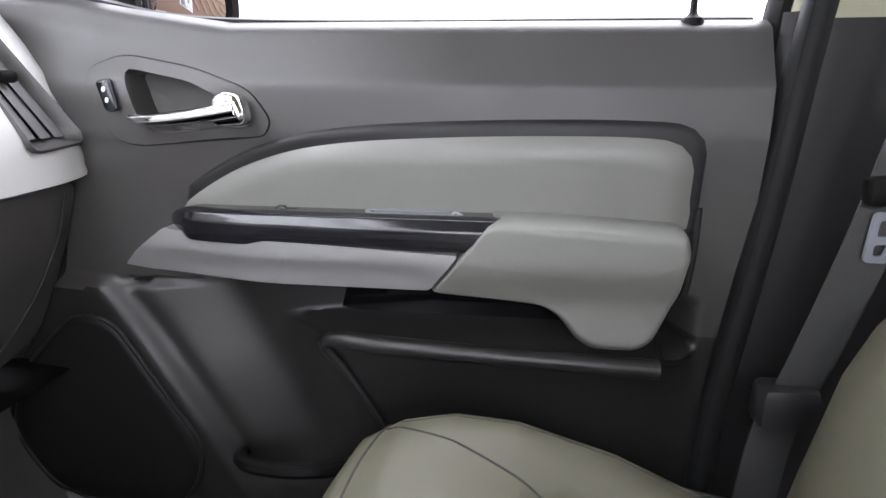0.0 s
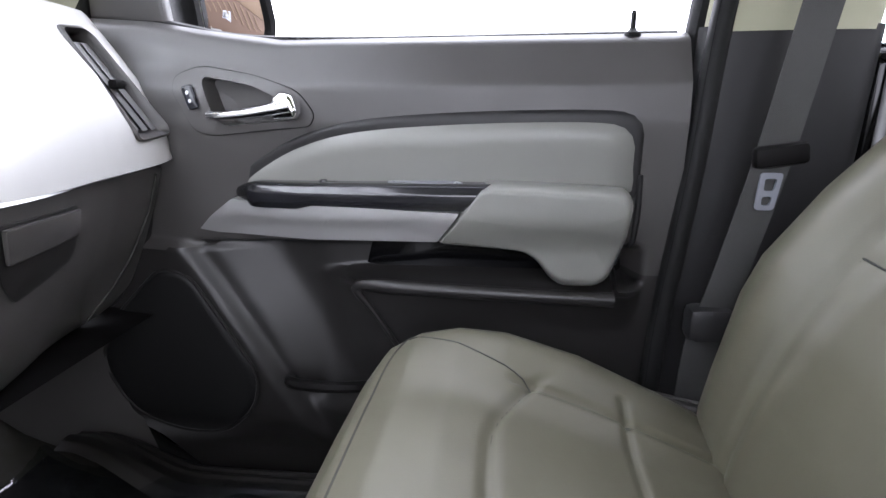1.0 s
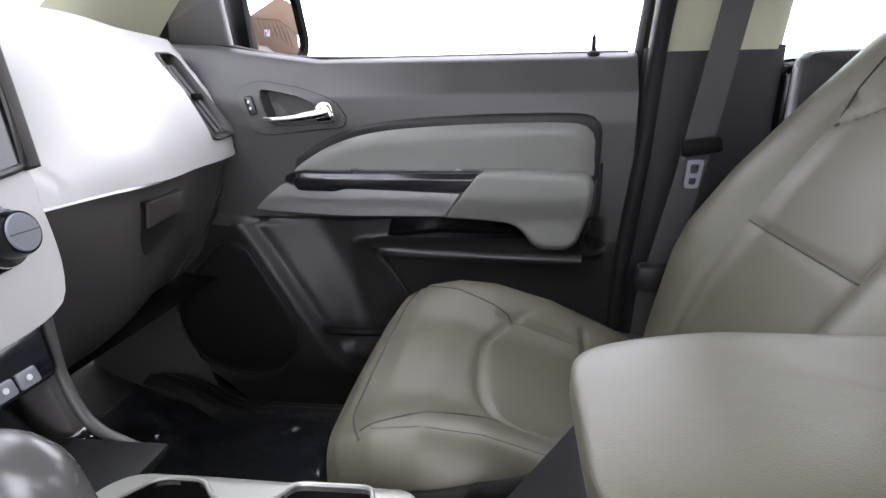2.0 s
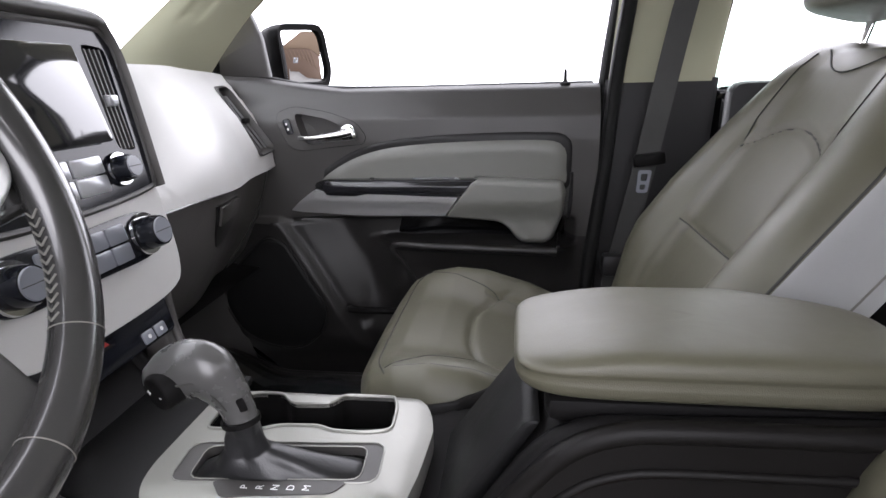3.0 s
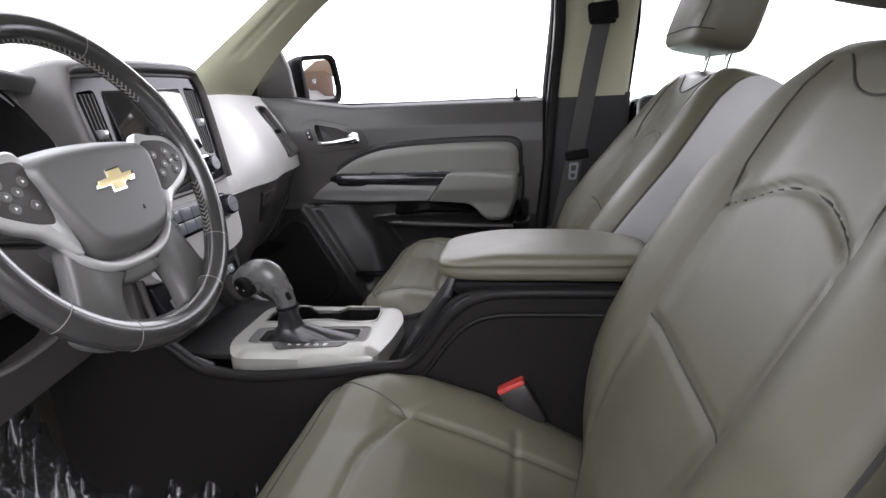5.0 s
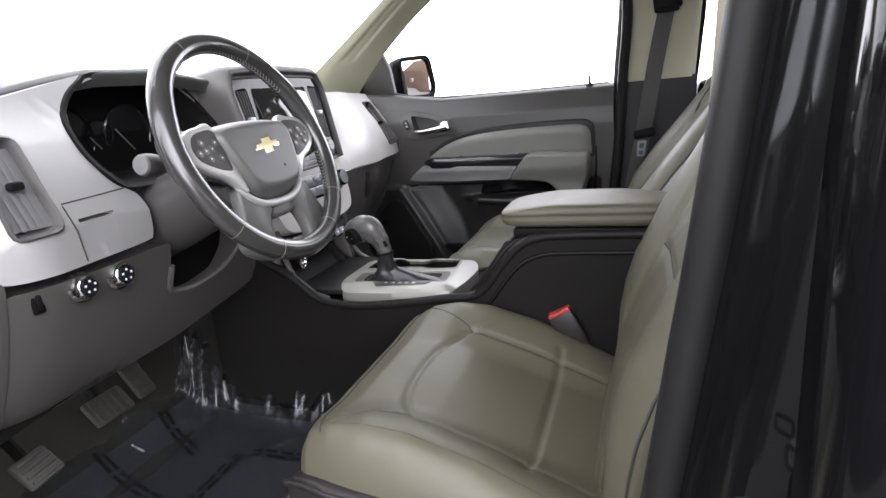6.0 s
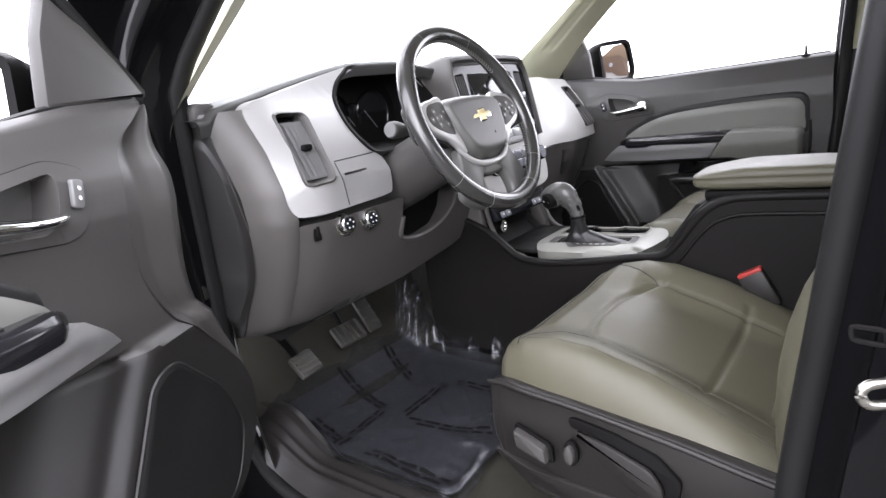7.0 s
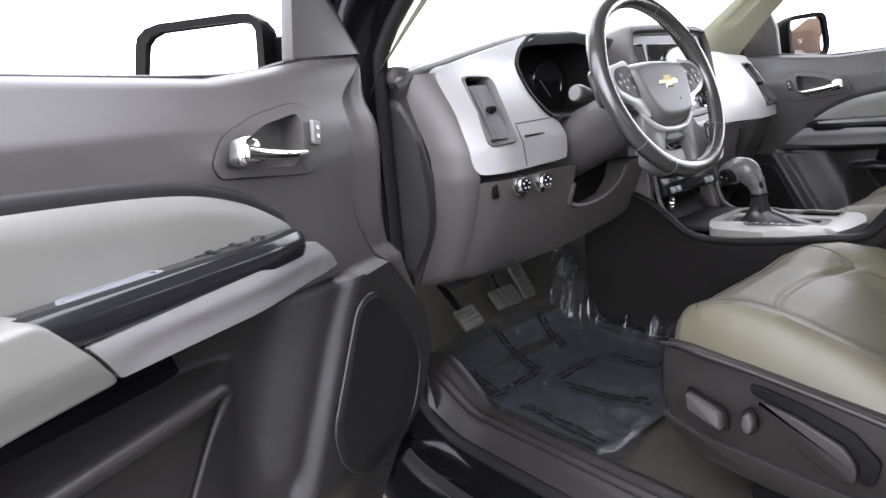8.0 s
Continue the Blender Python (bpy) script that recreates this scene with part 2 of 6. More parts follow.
def pad(outline, spine, mapf, hfun, rings=9):
    """A cushioned patch: the outline draws in towards a spine while the height hfun(0..1) grows."""
    A, B = np.array(spine[0], float), np.array(spine[1], float)
    V, F = [], []
    n = len(outline)
    L = (B - A) @ (B - A) + 1e-9
    for k in range(rings):
        s = (k / (rings - 1)) ** 1.5
        for p in outline:
            p = np.array(p, float)
            t = min(1.0, max(0.0, float((p - A) @ (B - A) / L)))
            q = p + (A + (B - A) * t - p) * s
            V.append(tuple(mapf(q[0], q[1], hfun(s))))
    for k in range(rings - 1):
        for j in range(n):
            m = (j + 1) % n
            F.append((k * n + j, k * n + m, (k + 1) * n + m, (k + 1) * n + j))
    return V, F


def box(c, s, bev=0.004, rot=None):
    """A block with softened edges."""
    bm = bmesh.new()
    bmesh.ops.create_cube(bm, size=1.0)
    bmesh.ops.scale(bm, vec=s, verts=bm.verts)
    if bev:
        bmesh.ops.bevel(bm, geom=bm.edges[:], offset=min(bev, 0.45 * min(s)), segments=2, affect="EDGES", profile=0.5)
    m = Matrix.Translation(c) @ (rot.to_4x4() if rot else Matrix.Identity(4))
    V = [tuple(m @ v.co) for v in bm.verts]
    F = [tuple(v.index for v in f.verts) for f in bm.faces]
    bm.free()
    return V, F


def rot(rx=0, ry=0, rz=0):
    return Euler([radians(a) for a in (rx, ry, rz)]).to_matrix()


def knob(c, axis, prof, n=28):
    """A turned piece: prof is rows of (height along axis, radius)."""
    a = Vector(axis).normalized()
    s = a.orthogonal().normalized()
    w = a.cross(s)
    return loft([[tuple(Vector(c) + a * h + (s * math.cos(2 * math.pi * k / n) + w * math.sin(2 * math.pi * k / n)) * r) for k in range(n)] for h, r in prof])


def sm(a, b, x):
    t = min(1.0, max(0.0, (x - a) / (b - a)))
    return t * t * (3 - 2 * t)


def interp(x, xs, ys):
    return float(np.interp(x, xs, ys))


def frame3(o, ea, eb, en):
    """A map from (a, b, depth) to the world, in a plane with axes ea, eb and depth along en."""
    o, ea, eb, en = (Vector(v) for v in (o, ea, eb, en))
    return lambda a, b, d: tuple(o + ea * a + eb * b + en * d)


GLYPH = {}
for ch in "PRNDM+-":
    cu = bpy.data.curves.new("glyph", "FONT")
    cu.body, cu.size, cu.align_x, cu.align_y, cu.extrude = ch, 1.0, "CENTER", "CENTER", 0.02
    tmp = bpy.data.objects.new("glyph", cu)
    scene.collection.objects.link(tmp)
    gm = bpy.data.meshes.new_from_object(tmp.evaluated_get(bpy.context.evaluated_depsgraph_get()))
    GLYPH[ch] = ([tuple(v.co) for v in gm.vertices], [tuple(p.vertices) for p in gm.polygons])
    bpy.data.objects.remove(tmp)
    bpy.data.meshes.remove(gm)


def letters(text, size, o, ea, eb, material, parent, name="letter"):
    """Flat raised print of one character, centred at o."""
    o, ea, eb = Vector(o), Vector(ea).normalized(), Vector(eb).normalized()
    en = ea.cross(eb)
    V, F = GLYPH[text]
    return part(name, ([tuple(o + (ea * a + eb * b + en * c) * size) for a, b, c in V], F), material, parent)


YC = -0.03  # the vehicle's middle plane

# ---- ground and surroundings ----
part("ground", ([(-400, -400, 0), (400, -400, 0), (400, 400, 0), (-400, 400, 0)], [(0, 1, 2, 3)]), CONCRETE, kind="structure",
     label="grey concrete floor under the truck", category="ground")

# added wall, never in view: gives the black paint something dark to reflect
part("unseen_dark_wall", box((8.6, -4.6, 1.6), (11.0, 0.2, 3.2), 0.01), WALL_DARK, kind="structure", label="added dark grey wall out of view, darkens the paint's reflections", category="wall")
part("backdrop", box((-2.0, 7.0, 0.8), (24.0, 0.1, 1.6), 0.0), WHITE_GLOW, kind="structure", label="plain white backdrop, bright by its own emission", category="backdrop")


# ---- doors ----
def used(V, F):
    ids = sorted({i for f in F for i in f})
    at = {i: k for k, i in enumerate(ids)}
    return [V[i] for i in ids], [tuple(at[i] for i in f) for f in F]


def door_top(x):
    return interp(x, [-0.66, -0.50, -0.40, -0.30, 0.26], [1.325, 1.314, 1.298, 1.285, 1.285])


def door_front(z):
    return interp(z, [0.52, 0.60, 0.70, 0.775, 0.86, 0.93, 1.0, 1.06, 1.13, 1.19, 1.25, 1.285, 1.31, 1.33],
                  [-0.44, -0.53, -0.63, -0.68, -0.675, -0.615, -0.54, -0.495, -0.482, -0.486, -0.505, -0.545, -0.60, -0.66])


def door_edge(z):
    return sum(door_front(z + 0.009 * k) for k in range(-4, 5)) / 9


def door_y(x, z):
    """How far out the trim panel lies."""
    top = door_top(x)
    y = interp(z, [0.5, 0.6, 0.75, 0.9, 1.0, 1.08, 1.17, 1.22, top - 0.03, top - 0.008, top], [0.735, 0.73, 0.722, 0.716, 0.712, 0.708, 0.70, 0.703, 0.722, 0.733, 0.75])
    y -= 0.012 * sm(-0.25, -0.45, x) * sm(1.26, 1.2, z) * sm(0.9, 1.05, z)
    # groove round the insert
    # speaker pod in front of a slanting ridge
    ridge = -0.451 + (0.986 - z) * 0.545
    pod = sm(ridge + 0.022, ridge - 0.022, x) * sm(1.0, 0.985, z) * sm(0.62, 0.70, z)
    y -= 0.020 * pod
    slope = sm(ridge + 0.13, ridge + 0.004, x) * sm(1.0, 0.98, z) * (1 - pod) * sm(0.70, 0.76, z)
    y += 0.040 * sm(0.226, 0.196, x) * (1 - slope) * sm(1.0, 0.985, z) * (1 - pod) * sm(0.70, 0.76, z) * sm(ridge - 0.022, ridge + 0.05, x)
    # map pocket: a hollow above a lip
    flat = sm(0.226, 0.196, x)  # the strip behind the armrest stays plain
    px = sm(-0.27, -0.16, x) * flat
    hollow = px * sm(0.938, 0.945, z) * sm(1.005, 0.99, z)
    lip = px * sm(0.946, 0.936, z) * sm(0.60, 0.70, z)
    y += 0.014 * hollow
    y -= 0.052 * lip * (0.75 + 0.25 * sm(0.86, 0.935, z)) * sm(0.262, 0.235, x)
    y -= 0.01 * px * sm(0.92, 0.932, z) * sm(0.944, 0.938, z)
    return y


INSERT = [(-0.352, 1.082), (-0.299, 1.122), (-0.232, 1.148), (-0.157, 1.161), (-0.048, 1.168), (0.066, 1.171), (0.149, 1.170), (0.180, 1.163), (0.193, 1.145),
          (0.194, 1.117), (0.188, 1.07), (0.10, 1.07), (0.0, 1.074), (-0.15, 1.078), (-0.28, 1.08)]


def inside(x, y, poly):
    hit = False
    for i in range(len(poly)):
        (x0, y0), (x1, y1) = poly[i - 1], poly[i]
        if (y0 > y) != (y1 > y) and x < (x1 - x0) * (y - y0) / (y1 - y0) + x0:
            hit = not hit
    return hit


CAV = [(-0.405, 1.236), (-0.33, 1.222), (-0.30, 1.206), (-0.27, 1.196), (-0.258, 1.176), (-0.372, 1.167), (-0.388, 1.185)]
CAV_WIDE = [(-0.409, 1.240), (-0.33, 1.226), (-0.298, 1.210), (-0.267, 1.199), (-0.253, 1.173), (-0.374, 1.163), (-0.392, 1.184)]


def on_door(off=0.0):
    """Map to a place on the trim panel, depth standing proud into the cab."""
    return lambda a, b, d: (a, door_y(a, min(b, door_top(a))) - off - d, b)


def build_door(driver):
    FLIP[0] = driver
    hinge = (-0.62, 0.78, 0.5)
    d = thing("driver_door" if driver else "passenger_door", hinge,
              "open black front door with charcoal trim and grey armrest" if driver else "closed front door with charcoal trim and light grey insert", "car door",
              group="front doors")

    def panel(u, v):
        z = 0.56 + (1 - 0.56) * v
        x0 = door_edge(0.56 + (1.325 - 0.56) * v)
        x = x0 + (0.262 - x0) * u
        top = door_top(x)
        z = 0.56 + (top - 0.56) * v
        dip = 0.034 if inside(x, z, CAV_WIDE) else 0.0
        return x, door_y(x, z) + dip, z
    PV, PF = surf(panel, 230, 150)
    split = lambda f: 0.986 if PV[f[0]][0] < -0.44 else (0.999 if PV[f[0]][0] < 0.196 else 0.952)
    low_f = [f for f in PF if sum(PV[i][2] for i in f) / 4 < split(f)]
    high_f = [f for f in PF if sum(PV[i][2] for i in f) / 4 >= split(f)]
    trim = part("trim_panel", used(PV, high_f), PLASTIC, d, "charcoal grained door trim", angle=60)
    part("lower_panel", used(PV, low_f), PLASTIC_LOWER, d, "darker hard plastic lower trim with a map pocket", angle=60)
    # edge return of the trim to the shell
    def back(u, v):
        z = 0.56 + (1.325 - 0.56) * v
        x = door_edge(z)
        y0 = door_y(x, min(z, door_top(x)))
        run = sum(interp(z + 0.01 * k, [0.56, 0.8, 0.9, 1.03, 1.1, 1.2, 1.27, 1.30, 1.325], [0.03, 0.02, 0.045, 0.115, 0.15, 0.155, 0.125, 0.08, 0.03]) for k in range(-3, 4)) / 7
        # in over the edge, a shallow hollow, then a rounded rib against the shell
        px = interp(u, [0, 0.08, 0.2, 0.45, 0.6, 0.75, 0.9, 1.0], [0, 0.0, 0.06, 0.40, 0.55, 0.75, 0.92, 1.0])
        py = interp(u, [0, 0.08, 0.2, 0.45, 0.6, 0.75, 0.9, 1.0], [0, 0.012, 0.024, 0.034, 0.027, 0.024, 0.034, 0.06])
        return x - run * px, y0 + py, z
    part("edge_return", surf(back, 40, 70), DASH_PLASTIC, d, "smooth grey edge of the door trim", angle=80)
    # outer shell
    out = [(-0.70, 0.56), (-0.715, 0.9), (-0.70, 1.2), (-0.675, 1.315), (-0.40, 1.285), (0.27, 1.275), (0.272, 0.9), (0.255, 0.6), (0.22, 0.52), (-0.55, 0.52)]
    part("door_shell", prism(rounded(out, 0.03, 4), lambda a, b, dd: (a, dd, b), 0.765, 0.875, 0.03), PAINT, d, "glossy black door skin", angle=50)
    part("belt_weatherstrip", tube(curve([(-0.65, 0.765, 1.322), (-0.48, 0.76, 1.308), (-0.3, 0.758, 1.283), (0.25, 0.758, 1.281)], 30), 0.009, 8, flat=0.9), RUBBER, d)
    # window frame
    fr = curve([(-0.665, 0.775, 1.33), (-0.50, 0.742, 1.462), (-0.30, 0.70, 1.60), (-0.12, 0.672, 1.668), (0.10, 0.668, 1.685), (0.27, 0.685, 1.66), (0.292, 0.705, 1.54), (0.272, 0.752, 1.29), (0.262, 0.765, 1.1), (0.245, 0.77, 0.8), (0.225, 0.77, 0.56)], 60)
    part("window_frame", tube(fr, 0.011, 8, flat=1.3), RUBBER, d, "black window frame with rubber seal")
    # insert with its dark surround
    ins = curve(INSERT, 80, closed=True)
    sur = [(x + (0.012 if x > 0.15 else 0) , z + (0.016 if z > 1.085 else -0.004)) for x, z in ins]
    sur = [(min(x, 0.206), z) for x, z in sur]
    part("insert_surround", pad(sur, ((-0.22, 1.10), (0.12, 1.12)), on_door(0.0), lambda s: 0.004 * sm(0, 0.05, s), 12), PILLAR_BLACK, trim)
    part("insert", pad(ins, ((-0.22, 1.10), (0.12, 1.12)), on_door(0.002), lambda s: 0.004 + 0.009 * (1 - (1 - min(1, s / 0.5)) ** 2.2), 16), VINYL_LIGHT, trim,
         "padded light grey vinyl insert", angle=70)
    # armrest: the pad at the back, silver trim and black switch plate in front
    def arm_y(x, z):
        return 0.652 + 0.022 * sm(1.05, 0.995, z) + 0.03 * sm(-0.28, -0.42, x)
    padl = [(-0.004, 1.094), (0.08, 1.092), (0.184, 1.086), (0.194, 1.068), (0.190, 1.01), (0.170, 0.955), (0.152, 0.943), (0.105, 0.943), (0.088, 0.955), (0.072, 0.978), (0.052, 0.993), (0.0, 0.998), (-0.074, 1.003), (-0.036, 1.053)]
    def arm_map(a, b, dd):
        return a, arm_y(a, b) + 0.012 - dd, b
    ring = rounded(padl, 0.012, 4)
    fr0 = [(a, 0.74, b) for a, b in ring]
    fr1 = [(a, arm_y(a, b) + 0.02, b) for a, b in ring]
    V1, F1 = loft([fr0, fr1], caps=False)
    V2, F2 = pad(ring, ((-0.01, 1.045), (0.13, 1.03)), arm_map, lambda s: -0.008 + 0.026 * (1 - (1 - min(1, s / 0.20)) ** 2.2), 18)
    part("armrest_pad", join((V1, F1), (V2, F2)), VINYL_LIGHT, d, "light grey padded armrest", angle=75)
    def plate_fn(u, v):
        # u along the bar, v over its top and round its nose
        x = -0.384 + u * (0.384 + 0.012)
        x -= 0.034 * sm(0.45, 1.0, v) * sm(0.3, 1.0, u)
        endt = sm(0, 0.16, u) ** 0.6
        y = interp(v, [0, 0.45, 0.6, 0.75, 0.9, 1.0], [0.705, 0.664, 0.655, 0.649, 0.649, 0.653])
        z = interp(v, [0, 0.45, 0.6, 0.75, 0.9, 1.0], [1.090, 1.092, 1.089, 1.079, 1.066, 1.057])
        y = 0.700 + (y - 0.700) * (0.06 + 0.94 * endt)
        z = 1.070 + (z - 1.070) * (0.1 + 0.9 * endt)
        return x, y + 0.02 * sm(-0.25, -0.4, x), z
    part("switch_plate", surf(plate_fn, 60, 28), SWITCH_BLACK, d, "black glossy window switch plate", angle=70)
    tr = [(-0.366, 1.066), (-0.2, 1.061), (-0.036, 1.054), (-0.068, 1.010), (-0.25, 1.010), (-0.40, 1.011), (-0.430, 1.016), (-0.405, 1.038)]
    def trim_map(a, b, dd):
        return a, 0.650 + 0.022 * sm(1.05, 0.995, b) + 0.03 * sm(-0.22, -0.42, a) + dd + (0.0035 * sm(1.042, 1.037, b) * sm(1.012, 1.026, b) * sm(-0.385, -0.355, a) * sm(-0.055, -0.10, a) if dd < 0.01 else 0.0), b
    part("silver_trim", sheet([rounded(tr, 0.004, 4)], trim_map, 0.06, 0.006), SILVER, d, "satin silver trim strip", bevel=0.002)
    # rolled lip of the map pocket, and a dark tube for the soft shadow behind the armrest
    part("pocket_lip", tube(curve([(-0.120, 0.712, 0.80), (-0.168, 0.702, 0.885), (-0.194, 0.694, 0.926), (-0.180, 0.688, 0.938), (-0.12, 0.684, 0.936), (0.02, 0.681, 0.932), (0.178, 0.680, 0.928)], 50), [0.004 + 0.007 * sm(8, 20, k) for k in range(50)], 10, up=(0, 1, 0)), PLASTIC_LOWER, d, "rolled lip of the map pocket", angle=80)
    part("armrest_shadow", tube([on_door(0.0)(a, b, 0.0) for a, b in curve([(0.206, 1.10), (0.207, 1.05), (0.203, 1.00), (0.190, 0.952), (0.182, 0.935)], 24)], 0.0045, 8, up=(0, 1, 0)), PILLAR_BLACK, d, angle=80)
    # handle
    bez = rounded([(-0.445, 1.236), (-0.41, 1.250), (-0.33, 1.236), (-0.265, 1.214), (-0.243, 1.182), (-0.25, 1.166), (-0.39, 1.154), (-0.415, 1.16), (-0.443, 1.215)], 0.02, 5)
    cav = rounded(CAV, 0.012, 4)
    hb = part("handle_bezel", sheet([bez, cav], lambda a, b, dd: (a, door_y(a, b) - 0.0025 + dd, b), 0.012, 0.02), PLASTIC, d, bevel=0.001)
    part("bezel_groove", tube([(a, door_y(a, b) - 0.0008, b) for a, b in bez], 0.0012, 6, closed=True, up=(0, 1, 0)), RUBBER, hb)
    part("handle_recess", join(loft([[(a, door_y(a, b) - 0.0022, b) for a, b in cav], [(a * 0.94 - 0.0205, 0.728, b * 0.94 + 0.0705) for a, b in cav]], caps=False),
                               ([(a * 0.94 - 0.0205, 0.728, b * 0.94 + 0.0705) for a, b in cav], [tuple(range(len(cav)))])), PLASTIC, hb)
    bar = tube(curve([(-0.266, 0.672, 1.194), (-0.295, 0.671, 1.189), (-0.335, 0.672, 1.184), (-0.372, 0.679, 1.182), (-0.389, 0.686, 1.183)], 30), [0.0125 - 0.0045 * k / 29 for k in range(30)], 16, flat=0.75)
    block = prism(rounded([(-0.296, 1.188), (-0.290, 1.207), (-0.280, 1.212), (-0.264, 1.209), (-0.256, 1.186), (-0.262, 1.178), (-0.292, 1.176)], 0.006, 4), lambda a, b, dd: (a, 0.674 + 0.10 * abs(b - 1.195) - dd, b), -0.016, 0.009, 0.006)
    part("door_handle", join(bar, block), CHROME, d, "chrome pull handle", angle=60)
    sw = rounded([(-0.428, 1.222), (-0.413, 1.225), (-0.402, 1.192), (-0.416, 1.189)], 0.005, 4)
    part("lock_switch", prism(sw, on_door(0.004), 0.0, 0.007, 0.002), VENT_GREY if driver else GLOSS_BLACK, d, "small rocker lock switch")
    for q in (0.3, 0.7):
        cx, cz = -0.4195 + 0.009 * q, 1.2215 - 0.028 * q
        part("lock_mark", prism(ell(cx, cz, 0.0022, 0.0028, 10), on_door(0.0112), 0, 0.0006, 0.0002), WHITE_MARK, d)
    # window switch, pull cup
    n_sw = 4 if driver else 1
    for i in range(n_sw):
        xs = -0.225 - 0.035 * (i % 2) - 0.0 if not driver else -0.235 + 0.034 * (i // 2)
        ys = 0.684 if not driver else 0.676 + 0.016 * (i % 2)
        part("window_switch", join(box((xs, ys, 1.0895), (0.026, 0.011, 0.004), 0.0015), box((xs - 0.006, ys, 1.0912), (0.010, 0.01, 0.005), 0.002)), SWITCH_BLACK, d)
    if driver:
        part("mirror_knob", knob((-0.275, 0.684, 1.0855), (0, 0, 1), [(0, 0.0), (0, 0.009), (0.008, 0.008), (0.009, 0)], 16), SWITCH_BLACK, d)
    cup = rounded([(-0.135, 0.668), (-0.03, 0.668), (-0.042, 0.692), (-0.14, 0.692)], 0.008, 4)
    part("pull_cup", join(sheet([cup, rounded([(-0.129, 0.672), (-0.037, 0.672), (-0.046, 0.688), (-0.134, 0.688)], 0.006, 4)], lambda a, b, dd: (a, b, 1.0918 - dd), 0.006, 0),
                          box((-0.085, 0.68, 1.0905), (0.085, 0.012, 0.002), 0.0)), BUTTON, d, "grey pull cup")
    # lock pin, speaker grille
    part("lock_pin", join(knob((0.19, 0.748, 1.28), (0, 0, 1), [(0, 0.0), (0, 0.012), (0.006, 0.011), (0.009, 0.006), (0.012, 0.004), (0.03, 0.0035), (0.034, 0.002), (0.035, 0)], 14)), RUBBER, d, "black lock pin")
    spk = rounded([(-0.50, 0.955), (-0.455, 0.945), (-0.362, 0.775), (-0.375, 0.715), (-0.44, 0.655), (-0.52, 0.655), (-0.595, 0.705), (-0.632, 0.79), (-0.59, 0.87)], 0.035, 6)
    part("speaker_grille", pad(spk, ((-0.5, 0.88), (-0.48, 0.72)), on_door(0.002), lambda s: 0.006 * sm(0, 0.06, s) - 0.0, 12), RUBBER, trim, "black perforated speaker grille", angle=70)
    part("grille_rim", tube([on_door(0.004)(a, b, 0.0) for a, b in spk], 0.003, 6, closed=True, up=(0, 1, 0)), PLASTIC_LOWER, trim)
    # cup ring at the pocket's foot
    if not driver:
        part("bottle_ring", tube([(-0.235 + 0.07 * math.cos(a), 0.69 - 0.05 * math.sin(a), 0.775 + 0.018 * math.sin(a)) for a in np.linspace(0, math.pi, 20)], 0.009, 8), PLASTIC_DARK, trim)
    # sail and mirror
    sail = [(-0.655, 1.325), (-0.475, 1.31), (-0.482, 1.40), (-0.50, 1.452), (-0.555, 1.415), (-0.61, 1.37)]
    part("sail_panel", prism(rounded(sail, 0.008, 3), lambda a, b, dd: (a, 0.765 - 0.12 * max(0, b - 1.32) + dd, b), -0.012, 0.012, 0.006), PLASTIC, d, "grey triangular mirror sail panel")
    MSLOPE[:] = (0.26, 1.65, -0.52, 0.90, 1.270) if driver else (0.527, 1.0, -0.485, 0.93, 1.30)
    mh = part("mirror_housing", mirror_shell(), PLASTIC_DARK, d, "black door mirror housing", angle=60)
    part("mirror_glass", prism(rounded(MIR, 0.02, 5), mir_map, 0.0035, 0.0065, 0.001), MIRROR, mh, "mirror glass reflecting the yard")
    part("mirror_arm", box((-0.60, 0.83, 1.345), (0.09, 0.12, 0.05), 0.015), PLASTIC_DARK, mh)
    FLIP[0] = False
    return d


MIR = [(0.0, 0.0), (0.115, 0.0), (0.125, 0.03), (0.112, 0.125), (0.10, 0.142), (0.0, 0.135), (-0.006, 0.12)]


MSLOPE = [0.527, 1.0, -0.485, 1.0, 1.30]


def mir_map(a, b, d):
    # the mirror's face looks to the rear, its top and outer edge slightly turned in
    k, w, x0, h, z0 = MSLOPE
    return x0 + k * a * w - 0.03 * b + 0.9 * d, 0.865 + a * w - 0.9 * k * d, z0 + b * h


def mirror_shell():
    o = rounded([(-0.008, -0.016), (0.12, -0.016), (0.135, 0.03), (0.121, 0.138), (0.105, 0.155), (-0.002, 0.149), (-0.014, 0.13)], 0.02, 5)
    inn = rounded(MIR, 0.02, 5)
    k = len(o)
    inn = curve(inn, k, closed=True, sharp=True)
    o = curve(o, k, closed=True, sharp=True)
    c = np.array([0.055, 0.07])
    rings = [[mir_map(a, b, 0.002) for a, b in inn], [mir_map(a, b, 0.012) for a, b in inn], [mir_map(a, b, 0.014) for a, b in o], [mir_map(a, b, -0.02) for a, b in o]]
    for s, dd in ((0.92, -0.06), (0.75, -0.09), (0.4, -0.105)):
        rings.append([mir_map(c[0] + (a - c[0]) * s, c[1] + (b - c[1]) * s, dd) for a, b in o])
    return loft(rings)


build_door(False)
driver_door = build_door(True)
driver_door.matrix_world = Matrix.Translation((-0.62 + 0.112, -0.78 - 0.140, 0.5 + 0.023)) @ pose(0, 0, 0, 0, 0, -65.19)


